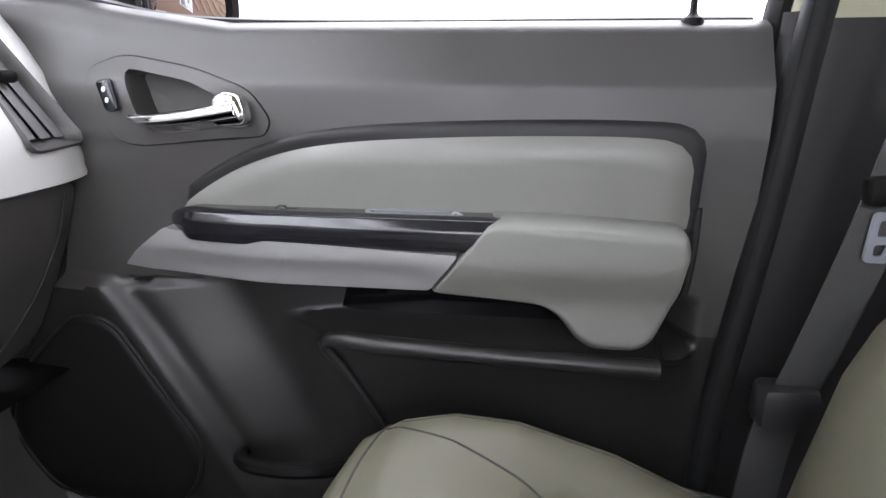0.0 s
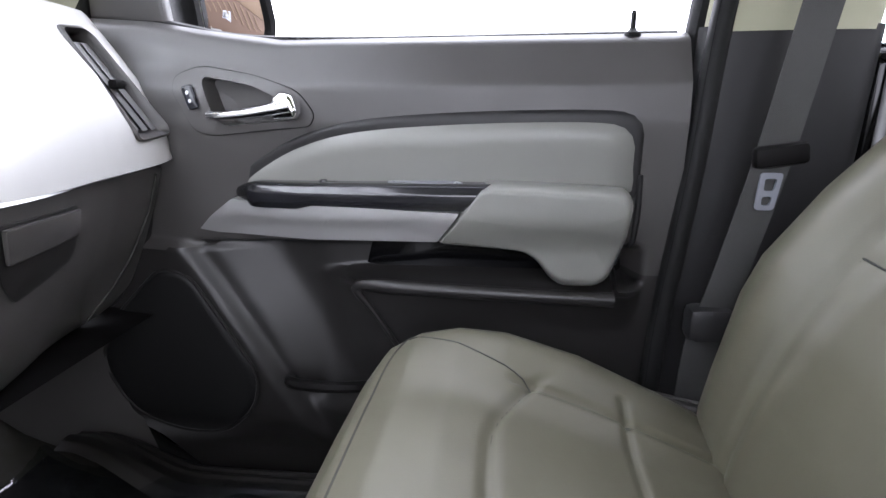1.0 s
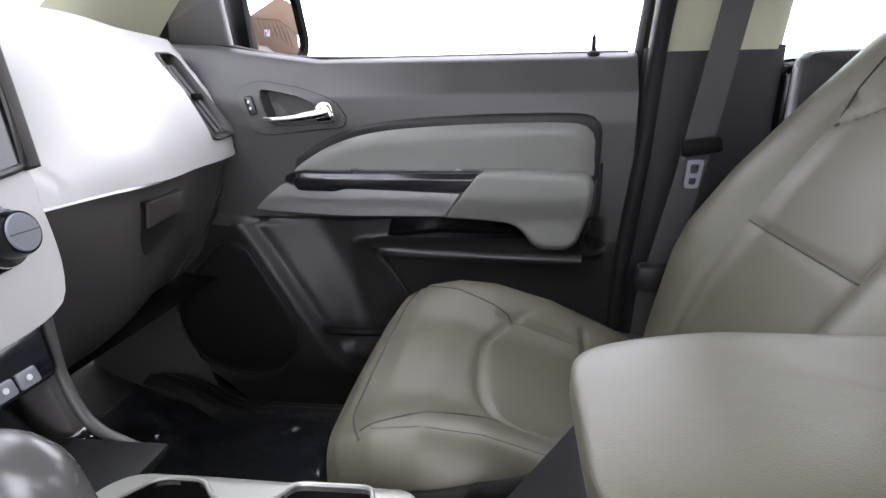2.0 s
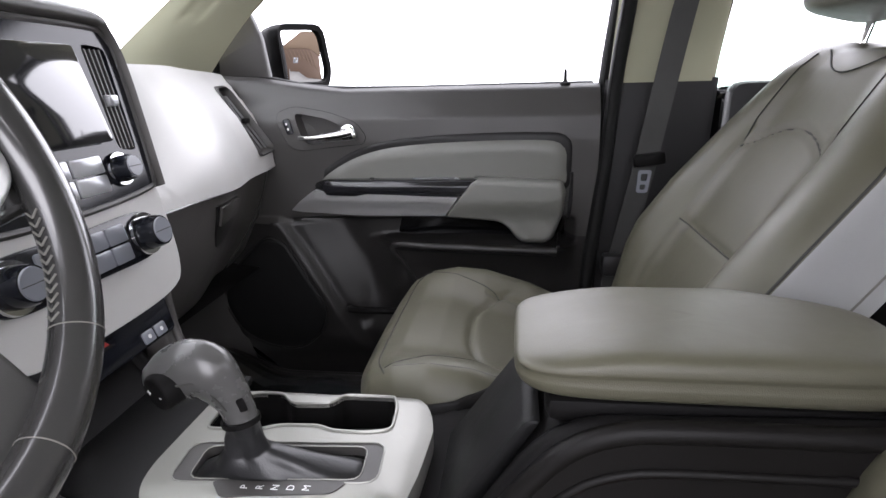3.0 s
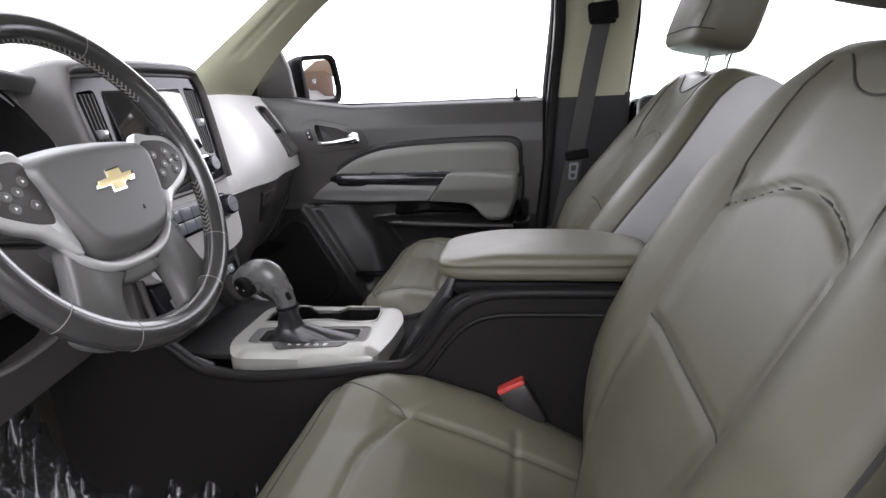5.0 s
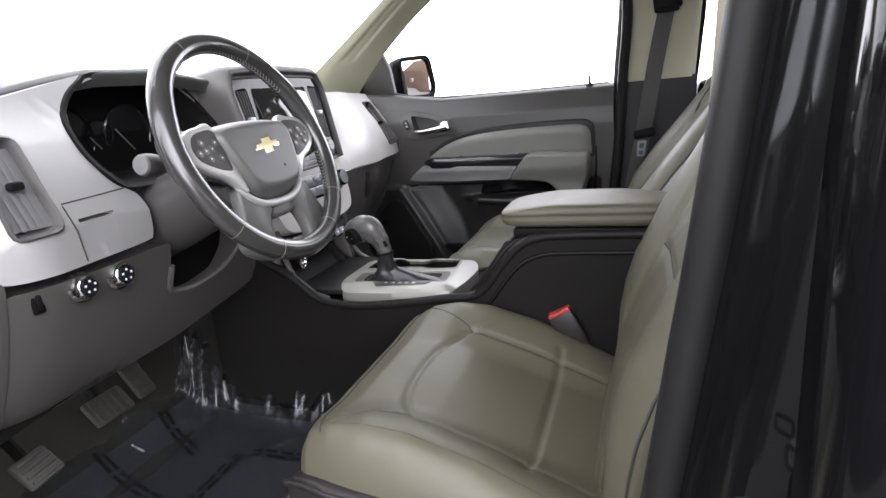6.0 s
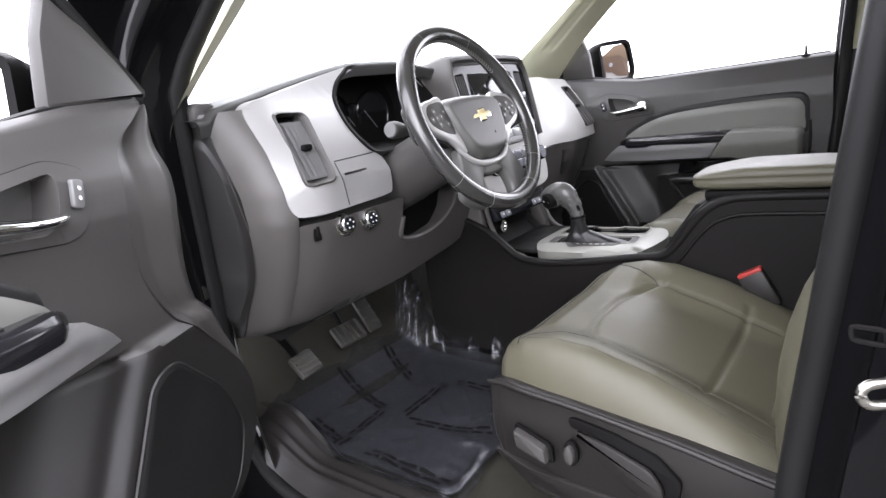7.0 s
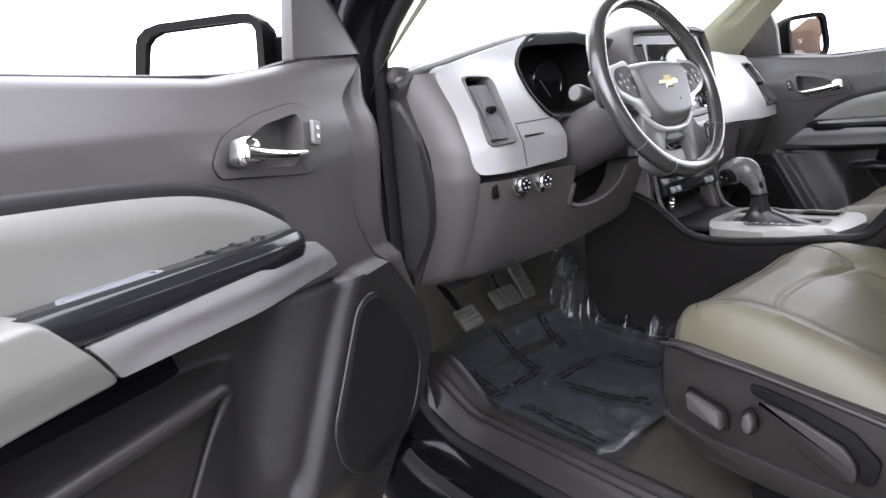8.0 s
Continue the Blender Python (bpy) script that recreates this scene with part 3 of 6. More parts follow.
# ---- seats ----
def seat(name, yc, label, arch_x=0.015, foot=(0.256, 0.832), recline=32, wrap=18, roll_out=(-0.055, -0.012, 0.006, 0.022, 0.038, 0.047, 0.041, 0.026, 0.016, 0.0)):
    st = thing(name, (0.12, yc, 0.60), label, "car seat", group="front seats")
    hw = 0.262
    CU = [0, 0.04, 0.08, 0.12, 0.16, 0.20, 0.26, 0.34, 0.42, 0.55, 0.70, 0.85, 1.0]
    CX = [-0.115, -0.132, -0.145, -0.150, -0.145, -0.128, -0.085, -0.03, 0.03, 0.12, 0.22, 0.31, 0.40]
    CZ = [0.745, 0.775, 0.81, 0.84, 0.866, 0.885, 0.900, 0.898, 0.882, 0.850, 0.812, 0.775, 0.745]
    CC = [0.745, 0.775, 0.812, 0.846, 0.876, 0.898, 0.918, 0.926, 0.921, 0.893, 0.845, 0.795, 0.75]
    UX = lambda x: float(np.interp(x, CX[3:], CU[3:]))

    def cush(u, v):
        # u from the front roll to the back, v across from side to side
        x = interp(u, CU, CX)
        zc = interp(u, CU, CZ)
        crest = interp(u, CU, CC)
        t = 2 * v - 1
        w = abs(t)
        # front corners are round in plan
        half = hw * (1 - 0.10 * (1 - sm(0, 0.45, u)) ** 1.5)
        x += 0.075 * w ** 3.5 * (1 - sm(0, 0.4, u))
        base = interp(u, [0, 0.15, 0.4, 1.0], [0.745, 0.80, 0.815, 0.745])
        if w < 0.72:
            q = w / 0.72
            yy = q * 0.80 * half
            z = zc + (crest - zc) * sm(0.45, 1.0, q)
        else:
            q = (w - 0.72) / 0.28
            yy = (0.80 + 0.20 * math.sin(q * math.pi / 2)) * half
            z = crest - (crest - base) * (1 - math.cos(q * math.pi / 2))
        # sewn lines draw the skin in
        g = 0.0
        gx = 0.168
        if w < 0.6:
            g += 0.006 * math.exp(-((x - gx) / 0.005) ** 2)
            g += 0.007 * math.exp(-((x - (arch_x + 0.045 * (w / 0.5) ** 3)) / 0.0055) ** 2) * sm(0.6, 0.5, w) * (u > 0.2)
        if x > arch_x + 0.02 and u > 0.2:
            g += 0.006 * math.exp(-((w - 0.50) / 0.012) ** 2)
        return x, yc + math.copysign(yy, t), z - g
    cu = part("cushion", surf(cush, 150, 150), LEATHER, st, "olive grey leather seat cushion", angle=80)

    def line(us, vs, lift=0.001):
        return [tuple(np.array(cush(a, b)) + (0, 0, lift)) for a, b in zip(us, vs)]
    us = np.linspace(UX(arch_x + 0.045), 0.97, 40)
    for sgn in (-1, 1):
        part("seam", tube(line(us, np.full(40, 0.5 + sgn * 0.25), -0.0005), 0.0016, 5), SEAM, cu)
    vs = np.linspace(0.25, 0.75, 40)
    part("seam", tube(line([UX(arch_x + 0.045 * (abs(2 * q - 1) / 0.5) ** 3) for q in vs], vs, -0.001), 0.0016, 5), SEAM, cu)
    part("seam", tube(line(np.full(40, UX(0.168)), vs, -0.001), 0.0016, 5), SEAM, cu)
    fv = np.linspace(0.12, 0.88, 60)
    part("front_seam", tube(line([0.215 + 0.13 * (abs(2 * q - 1)) ** 6 for q in fv], fv, 0.0), 0.0014, 5), SEAM, cu)
    for sgn in (-1, 1):
        part("side_seam", tube(line(np.linspace(0.26, 0.98, 50), np.full(50, 0.5 + sgn * 0.365), -0.0004), 0.0008, 5), SEAM, cu)
        part("bolster_seam", tube(line(np.linspace(0.24, UX(arch_x + 0.045), 16), 0.5 + sgn * np.linspace(0.36, 0.25, 16), 0.0), 0.0012, 5), SEAM, cu)
    part("cushion_underside", loft([rect_ring(-0.09, 0.38, yc - 0.22, yc + 0.22, 0.75), rect_ring(-0.05, 0.36, yc - 0.2, yc + 0.2, 0.66)]), PLASTIC_DARK, st)

    # backrest
    (bx, bz), lean = foot, radians(recline)
    SB = -0.075
    dx, dz = math.sin(lean), math.cos(lean)
    nx, nz = -dz, dx  # towards the sitter

    def back(u, v):
        # u up the back, v round the section: side, bolster, middle, bolster, side
        s = SB + (0.625 - SB) * u
        half = interp(s, [-0.075, 0.0, 0.15, 0.30, 0.42, 0.52, 0.58, 0.61, 0.625], [0.23, 0.25, 0.262, 0.262, 0.248, 0.215, 0.19, 0.18, 0.165])
        bol = interp(s, [-0.075, 0.0, 0.05, 0.10, 0.15, 0.20, 0.30, 0.42, 0.52, 0.62], roll_out)
        dip = interp(s, [-0.075, 0.0, 0.08, 0.16], [-0.05, -0.028, -0.008, 0.0])
        roll = interp(s, [0.55, 0.59, 0.61, 0.62, 0.626], [0, 0.008, 0.02, 0.04, 0.07])
        t = 2 * v - 1
        w = abs(t)
        if w < 0.52:
            q = w / 0.52
            yy = q * 0.76 * half
            h = dip + (bol - dip) * sm(0.5, 1.0, q)
        elif w < 0.72:
            q = (w - 0.52) / 0.20
            yy = (0.76 + 0.24 * math.sin(q * math.pi / 2)) * half
            h = bol - 0.035 * (1 - math.cos(q * math.pi / 2))
        else:
            q = (w - 0.72) / 0.28
            yy = half * (1 - 0.02 * q)
            h = bol - 0.035 - 0.10 * q
        g = 0.0
        if w < 0.36:
            arch = 0.455 - 0.05 * (w / 0.36) ** 2
            g += 0.006 * math.exp(-((s - arch) / 0.005) ** 2)
            g += 0.0028 * math.exp(-((s - 0.25) / 0.006) ** 2)
        if s < 0.45:
            g += 0.006 * math.exp(-((w - 0.36) / 0.012) ** 2)
        top_dent = 0.016 * math.exp(-((w / 0.24) ** 4)) * sm(0.585, 0.60, s)
        h = h - g - roll - top_dent
        return bx + dx * s + nx * h, yc + math.copysign(yy, t), bz + dz * s + nz * h
    V, F = surf(back, 110, 121)
    nv = 121
    front = [f for i, f in enumerate(F) if wrap <= (i % (nv - 1)) < nv - 1 - 18]
    side_in = [f for i, f in enumerate(F) if (i % (nv - 1)) < wrap]
    side_out = [f for i, f in enumerate(F) if (i % (nv - 1)) >= nv - 1 - 18]
    br = part("backrest", used(V, front), LEATHER, st, "olive grey leather backrest", angle=80)
    part("backrest_side", used(V, side_in), LEATHER_LIGHT, br, "light grey leather side panel", angle=80)
    part("backrest_side", used(V, side_out), LEATHER_LIGHT, br, "light grey leather side panel", angle=80)

    def bline(ss, vv, lift=0.0005):
        return [tuple(np.array(back(a, b)) + np.array((nx, 0, nz)) * lift) for a, b in zip(ss, vv)]
    S = lambda s: (s - SB) / (0.625 - SB)
    for sgn in (-1, 1):
        part("seam", tube(bline([S(q) for q in np.linspace(0.0, 0.41, 30)], np.full(30, 0.5 + sgn * 0.18)), 0.0016, 5), SEAM, br)
        part("bolster_seam", tube(bline([S(q) for q in np.linspace(0.0, 0.60, 40)], np.full(40, 0.5 + sgn * 0.345)), 0.0018, 5), SEAM, br)
        part("side_stitch", tube(bline([S(q) for q in np.linspace(0.0, 0.56, 40)], np.full(40, 0.5 + sgn * 0.47)), 0.0016, 5), THREAD, br)
        part("shoulder_seam", tube(bline([S(q) for q in np.linspace(0.41, 0.58, 24)], 0.5 + sgn * np.linspace(0.18, 0.215, 24)), 0.0014, 5), SEAM, br)
    for sgn in (-1, 1):
        part("cross_seam", tube([tuple(np.array(p) + (0, sgn * 0.0005, 0)) for p in bline(np.full(16, S(0.075)), 0.5 + sgn * np.linspace(0.355, 0.495, 16))], 0.0014, 5), SEAM, br)
    vv = np.linspace(0.32, 0.68, 40)
    part("seam", tube(bline([S(0.455 - 0.05 * (abs(2 * q - 1) / 0.36) ** 2) for q in vv], vv), 0.0016, 5), SEAM, br)
    part("seam", tube(bline(np.full(40, S(0.25)), vv), 0.0014, 5), SEAM, br)
    part("top_seam", tube(bline([S(0.575 - 0.03 * math.cos((q - 0.5) / 0.28 * math.pi)) for q in vv], vv), 0.0014, 5), SEAM, br)
    # dark shell behind
    def shell(u, v):
        s = -0.03 + 0.62 * u
        half = interp(s, [-0.03, 0.15, 0.30, 0.42, 0.52, 0.59], [0.23, 0.255, 0.257, 0.243, 0.21, 0.175])
        yy = (2 * v - 1) * half
        h = -0.115 - 0.02 * (1 - (2 * v - 1) ** 4)
        return bx + dx * s + nx * h, yc + yy, bz + dz * s + nz * h
    part("back_shell", surf(shell, 20, 20), PLASTIC_DARK, br, angle=80)
    # headrest
    c = Vector((bx + dx * 0.625 + 0.020, yc, bz + dz * 0.625 + 0.113))
    def head(u, v):
        th, ph = math.pi * (u - 0.5), 2 * math.pi * v
        cp = lambda q, p: math.copysign(abs(q) ** p, q)
        a = 0.158 * cp(math.cos(th), 0.2) * cp(math.cos(ph), 0.3)
        b2 = 0.058 * cp(math.cos(th), 0.3) * cp(math.sin(ph), 0.55)
        h2 = 0.108 * cp(math.sin(th), 0.38)
        k = 1 - 0.12 * (h2 / 0.095)
        return c.x + 0.30 * h2 - 0.92 * b2 * k, c.y + a * (1 + 0.06 * h2 / 0.095), c.z + 0.95 * h2 + 0.25 * b2
    hd = part("headrest", surf(head, 36, 64, wrap_v=True), LEATHER, st, "olive grey leather headrest", angle=80)
    hl = [tuple(np.array(head(0.36, q)) + (-0.001, 0, 0)) for q in np.linspace(0.03, 0.47, 40)]
    part("headrest_seam", tube(hl, 0.0013, 5), SEAM, hd)
    for q in (0.12, 0.38):
        part("headrest_seam", tube([tuple(np.array(head(a, q)) + (-0.001, 0, 0)) for a in np.linspace(0.36, 0.9, 30)], 0.0013, 5), SEAM, hd)
    for sgn in (-1, 1):
        p0 = Vector((bx + dx * 0.60 + nx * -0.03, yc + sgn * 0.072, bz + dz * 0.60 + nz * -0.03))
        part("post", tube([p0, p0 + Vector((0.25, 0, 0.97)) * 0.12], 0.006, 10), CHROME, hd, "chrome headrest post")
    return st


def rect_ring(x0, x1, y0, y1, z):
    return [(a, b, z) for a, b in rounded([(x0, y0), (x1, y0), (x1, y1), (x0, y1)], 0.04, 4)]


driver_seat = seat("driver_seat", -0.40, "olive grey leather driver's seat with power adjustment switches", -0.03, (0.224, 0.840), 28, 7, (-0.09, -0.045, -0.018, 0.004, 0.020, 0.029, 0.033, 0.030, 0.018, 0.0))
# slid back on its rails
driver_seat.location.x += 0.045
driver_seat.location.z -= 0.012
ORIGIN[driver_seat.name] = driver_seat.location.copy()
passenger_seat = seat("passenger_seat", 0.355, "olive grey leather front passenger seat")


# ---- cab shell ----
def mirror_y(pts):
    return [(x, 2 * YC - y, z) for x, y, z in pts]


def both(vf, side):
    v, f = vf
    return (v, f) if side > 0 else (mirror_y(v), f)


cab = thing("truck_cab", (0.3, YC, 0.45), "black pickup cab with beige pillars and dark carpet", "truck cab")


def floor_z(x):
    return interp(x, [-1.1, -0.95, -0.78, -0.62, -0.5, 1.4], [1.0, 0.82, 0.67, 0.60, 0.59, 0.59])


part("carpet", surf(lambda u, v: (-1.1 + 2.5 * u, YC - 0.69 + 1.38 * v, floor_z(-1.1 + 2.5 * u) + 0.012 * math.sin(9 * u) * math.sin(7 * v)), 60, 20), CARPET, cab, "dark olive carpet")
part("floor_pan", box((0.15, YC, 0.47), (2.5, 1.5, 0.16), 0.02), PAINT, cab)
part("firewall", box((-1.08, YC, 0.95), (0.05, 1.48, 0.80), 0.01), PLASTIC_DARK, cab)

SEAL = [(-0.20, 0.655, 1.655), (-0.36, 0.675, 1.565), (-0.523, 0.69, 1.452), (-0.585, 0.70, 1.395), (-0.607, 0.71, 1.33), (-0.628, 0.71, 1.0), (-0.638, 0.71, 0.78), (-0.622, 0.71, 0.64),
        (-0.56, 0.71, 0.575), (-0.42, 0.71, 0.558), (0.0, 0.71, 0.56), (0.27, 0.71, 0.57), (0.33, 0.71, 0.63), (0.345, 0.71, 0.87), (0.37, 0.71, 1.1), (0.385, 0.705, 1.3), (0.40, 0.67, 1.5), (0.37, 0.645, 1.655), (0.1, 0.64, 1.69)]
SEAL_PATH = curve(SEAL, 130, closed=True)
for side in (1, -1):
    shift = 0.0 if side < 0 else -0.095
    def put(p, out=0.0, dy=0.0):
        c = np.array([-0.1, 1.05])
        v = np.array([p[0], p[2]]) - c
        # outward across the opening
        i = SEAL_PATH.index(p)
        a, b = SEAL_PATH[i - 1], SEAL_PATH[(i + 1) % len(SEAL_PATH)]
        t = np.array([b[0] - a[0], b[2] - a[2]])
        nrm = np.array([t[1], -t[0]]) / np.linalg.norm(t)
        if nrm @ v < 0:
            nrm = -nrm
        x = p[0] + nrm[0] * out + (shift if p[0] > 0.25 else 0)
        if side < 0 and p[0] > 0.25:
            x += interp(p[2], [0.63, 0.87, 1.1, 1.3, 1.5], [0.0, 0.004, 0.010, 0.023, 0.032])
        return x, p[1] + dy + (0.04 * sm(-0.35, -0.55, p[0]) if side > 0 else 0.0), p[2] + nrm[1] * out
    ring = [put(p) for p in SEAL_PATH]
    part("door_seal", both(tube(ring, 0.015, 10, closed=True, flat=1.0, up=(0, 1, 0)), side), RUBBER, cab, "thick black rubber door seal", angle=70)
    rr = [[put(p, o, dy) for p in SEAL_PATH] for o, dy in ((-0.01, -0.012), (0.012, 0.012), (0.03, 0.03), (0.034, 0.075), (0.05, 0.082), (0.075, 0.085), (0.09, 0.12), (0.10, 0.155))]
    rr = [r + [r[0]] for r in rr]
    part("door_opening", both(loft(rr, caps=False, closed=False), side), PAINT, cab, "glossy black painted door opening", angle=55)
    # A pillar trim: u up the pillar, v from the windscreen edge to the door edge
    AP = (np.array(curve([(-0.83, 0.655, 1.325), (-0.765, 0.64, 1.37), (-0.53, 0.60, 1.515), (-0.33, 0.57, 1.64), (-0.16, 0.55, 1.70)], 20)),
          np.array(curve([(-0.635, 0.73, 1.27), (-0.60, 0.725, 1.325), (-0.475, 0.69, 1.44), (-0.30, 0.655, 1.57), (-0.12, 0.62, 1.66)], 20)))

    def apil(u, v):
        a, b = AP
        k = u * 19
        i = min(18, int(k))
        pa, pb = a[i] + (a[i + 1] - a[i]) * (k - i), b[i] + (b[i + 1] - b[i]) * (k - i)
        p = pa + (pb - pa) * v
        bow = 0.03 * math.sin(math.pi * v) - 0.007 * sm(0.25, 0.3, u) * sm(0.75, 0.7, u) * sm(0.3, 0.38, v) * sm(0.62, 0.55, v)
        return p[0] + bow * 0.3, p[1] - bow, p[2] + bow * 0.3
    part("a_pillar_trim", both(surf(apil, 50, 30), side), BEIGE, cab, "beige front pillar trim", angle=70)
    # B pillar trim: cloth above the belt line, dark plastic below
    def bp(x0, x1, zz, yy):
        def fn(u, v):
            x = x0 + (x1 - x0) * u
            z = zz[0] + (zz[1] - zz[0]) * v
            e = 0.02 * (1 - math.sin(math.pi * min(1, max(0, u))) ** 0.35)
            return x + (0.06 if z > 1.29 else (0.045 if side > 0 else 0.14)) * (z - 1.29), interp(z, [0.5, 1.29, 1.47, 1.70], yy) + e, z
        return fn
    xo = 0.0 if side > 0 else 0.10
    bi = 0.0 if side > 0 else -0.06
    part("b_pillar_trim_upper", both(surf(bp(0.278 + xo * 1.16, 0.492 + xo, (1.283, 1.70), [0.72 + bi, 0.716 + bi, 0.682 + bi, 0.615 + bi]), 24, 16), side), BEIGE, cab, "beige cloth pillar trim")
    part("b_pillar_trim_lower", both(surf(bp(0.272 + xo * 1.32, 0.50 + xo, (0.55, 1.290), [0.725 + bi, 0.718 + bi, 0.70 + bi, 0.62 + bi]), 24, 24), side), PILLAR_BLACK, cab, "charcoal pillar trim")
    # sill scuff plate with two long beads
    def sill(u, v):
        x = -0.66 + 1.10 * u
        y = 0.60 + 0.112 * v
        z = interp(v, [0, 0.15, 0.3, 0.8, 1.0], [0.592, 0.606, 0.612, 0.604, 0.575])
        z += 0.004 * (math.exp(-((v - 0.55) / 0.05) ** 2) + math.exp(-((v - 0.72) / 0.05) ** 2))
        z += 0.09 * sm(-0.46, -0.64, x) * (1 - 0.5 * v)
        return x, y, z
    part("sill_plate", both(surf(sill, 60, 40), side), SHIELD, cab, "charcoal sill scuff plate", angle=60)
    # kick panel between the sill and the dash
    def kick(u, v):
        z = 0.58 + 0.34 * v
        x = -0.80 + 0.20 * u + 0.04 * sm(0.75, 0.58, z) * u
        return x, 0.655 + 0.055 * u ** 3, z
    part("kick_panel", both(surf(kick, 16, 20), side), PLASTIC, cab, angle=70)
    # rear door
    if side < 0:
        # the broad upright beside the window runs on from the shell in one piece
        rd = [(0.485, 0.55), (0.50, 1.27), (0.515, 1.50), (0.53, 1.70), (0.76, 1.70), (0.745, 1.50), (0.735, 1.30), (1.25, 1.28), (1.30, 0.95), (1.15, 0.7), (0.95, 0.52), (0.52, 0.5)]
    else:
        rd = [(0.485, 0.55), (0.50, 1.27), (1.25, 1.28), (1.30, 0.95), (1.15, 0.7), (0.95, 0.52), (0.52, 0.5)]
    xs = -0.065 if side < 0 else 0.0
    rear = thing("rear_door", (0.85, 0.78 if side > 0 else 2 * YC - 0.78, 0.5), "closed black rear door with charcoal trim and lowered window", "car door", group="rear doors")
    part("door_shell", both(prism([(a + (xs if a < 0.6 or b > 1.29 else 0), b) for a, b in rounded(rd, 0.03, 4)], lambda a, b, dd: (a, dd, b), 0.76, 0.862, 0.028), side), PAINT, rear, "glossy black door skin", angle=50)
    part("trim_panel", both(prism([(a + 0.02, b + 0.01) for a, b in rounded([q for q in rd if q[1] < 1.29], 0.03, 4)], lambda a, b, dd: (a, dd, b), 0.715, 0.762, 0.012), side), PILLAR_BLACK, rear)
    part("window_pane", both(box((0.87, 0.80, 1.325), (0.72, 0.004, 0.13), 0.001), side), GLASS_GREEN, rear, "green tinted lowered window glass")
    foot = [(0.49, 0.79, 1.27), (0.505, 0.75, 1.45), (0.53, 0.69, 1.64)] if side > 0 else [(0.69, 0.79, 1.30), (0.70, 0.77, 1.50), (0.71, 0.70, 1.64)]
    part("window_frame", both(tube(curve(foot + [(0.75, 0.675, 1.68), (1.1, 0.675, 1.66), (1.22, 0.72, 1.5), (1.25, 0.77, 1.29)], 40), 0.014, 8), side), PAINT, rear)
# door edge line, latch loop and striker on the driver's pillar
plate = rounded([(0.4195, 1.031), (0.4355, 1.031), (0.4365, 1.052), (0.4335, 1.073), (0.4225, 1.074), (0.4195, 1.056)], 0.006, 4)
loop = [(0.428, -0.898, 1.064), (0.419, -0.911, 1.064), (0.408, -0.919, 1.063), (0.404, -0.921, 1.059), (0.404, -0.921, 1.054), (0.408, -0.919, 1.049), (0.419, -0.911, 1.048), (0.428, -0.898, 1.048)]
striker = part("striker", join(prism(plate, lambda a, b, d: (a, -0.892 - (a - 0.42) - d, b), -0.004, 0.005, 0.0012), tube(curve(loop, 36), 0.0034, 10)), STEEL, cab, "zinc-plated door striker loop")
for q in (1.068, 1.037):
    part("bolt", knob((0.4285, -0.904, q), (-0.6, -0.8, 0), [(0, 0), (0, 0.0045), (0.003, 0.004), (0.004, 0)], 6), STEEL, striker)
part("bumper_pad", tube([(a, -0.895 - max(0.0, a - 0.42), b) for a, b in rounded([(0.396, 1.092), (0.415, 1.091), (0.416, 1.080), (0.397, 1.082)], 0.003, 3)], 0.0018, 6, closed=True, up=(0, 1, 0)), PLASTIC_DARK, cab)
part("door_check", join(box((-0.655, -0.81, 0.985), (0.03, 0.08, 0.03), 0.006), knob((-0.65, -0.845, 0.985), (0, -1, 0), [(0, 0), (0, 0.012), (0.012, 0.012), (0.014, 0)], 12)), STEEL, cab, "steel door check arm")
# roof, headliner, windscreen, rear wall
part("roof", surf(lambda u, v: (-0.30 + 1.75 * u, YC - 0.66 + 1.32 * v, 1.745 + 0.035 * math.sin(math.pi * v) + 0.02 * math.sin(math.pi * u)), 16, 16), PAINT, cab)
part("headliner", surf(lambda u, v: (-0.30 + 1.75 * u, YC - 0.66 + 1.32 * v, 1.70 + 0.03 * math.sin(math.pi * v)), 16, 16), BEIGE, cab, "beige cloth headliner")
part("rear_wall", box((1.45, YC, 0.95), (0.05, 1.5, 0.78), 0.02), PLASTIC_DARK, cab)
part("rear_pillar", box((1.42, YC - 0.64, 1.5), (0.10, 0.16, 0.42), 0.03), BEIGE, cab)
part("rear_pillar", box((1.42, YC + 0.64, 1.5), (0.10, 0.16, 0.42), 0.03), BEIGE, cab)
ws = part("windscreen", surf(lambda u, v: (-1.04 + 0.70 * u - 0.05 * math.sin(math.pi * v), YC - 0.69 + 0.10 * u + (1.38 - 0.20 * u) * v, 1.335 + 0.385 * u), 12, 16), GLASS, cab, "clear windscreen")
ws.modifiers.new("thickness", "SOLIDIFY").thickness = 0.005
ws.visible_shadow = False
part("cowl", box((-1.12, YC, 1.29), (0.25, 1.42, 0.03), 0.01), PLASTIC_DARK, cab)
part("hood", surf(lambda u, v: (-2.2 + 1.05 * u, YC - 0.75 + 1.5 * v, 1.12 + 0.14 * u - 0.12 * (2 * v - 1) ** 4), 12, 20), PAINT, cab, "glossy black bonnet")

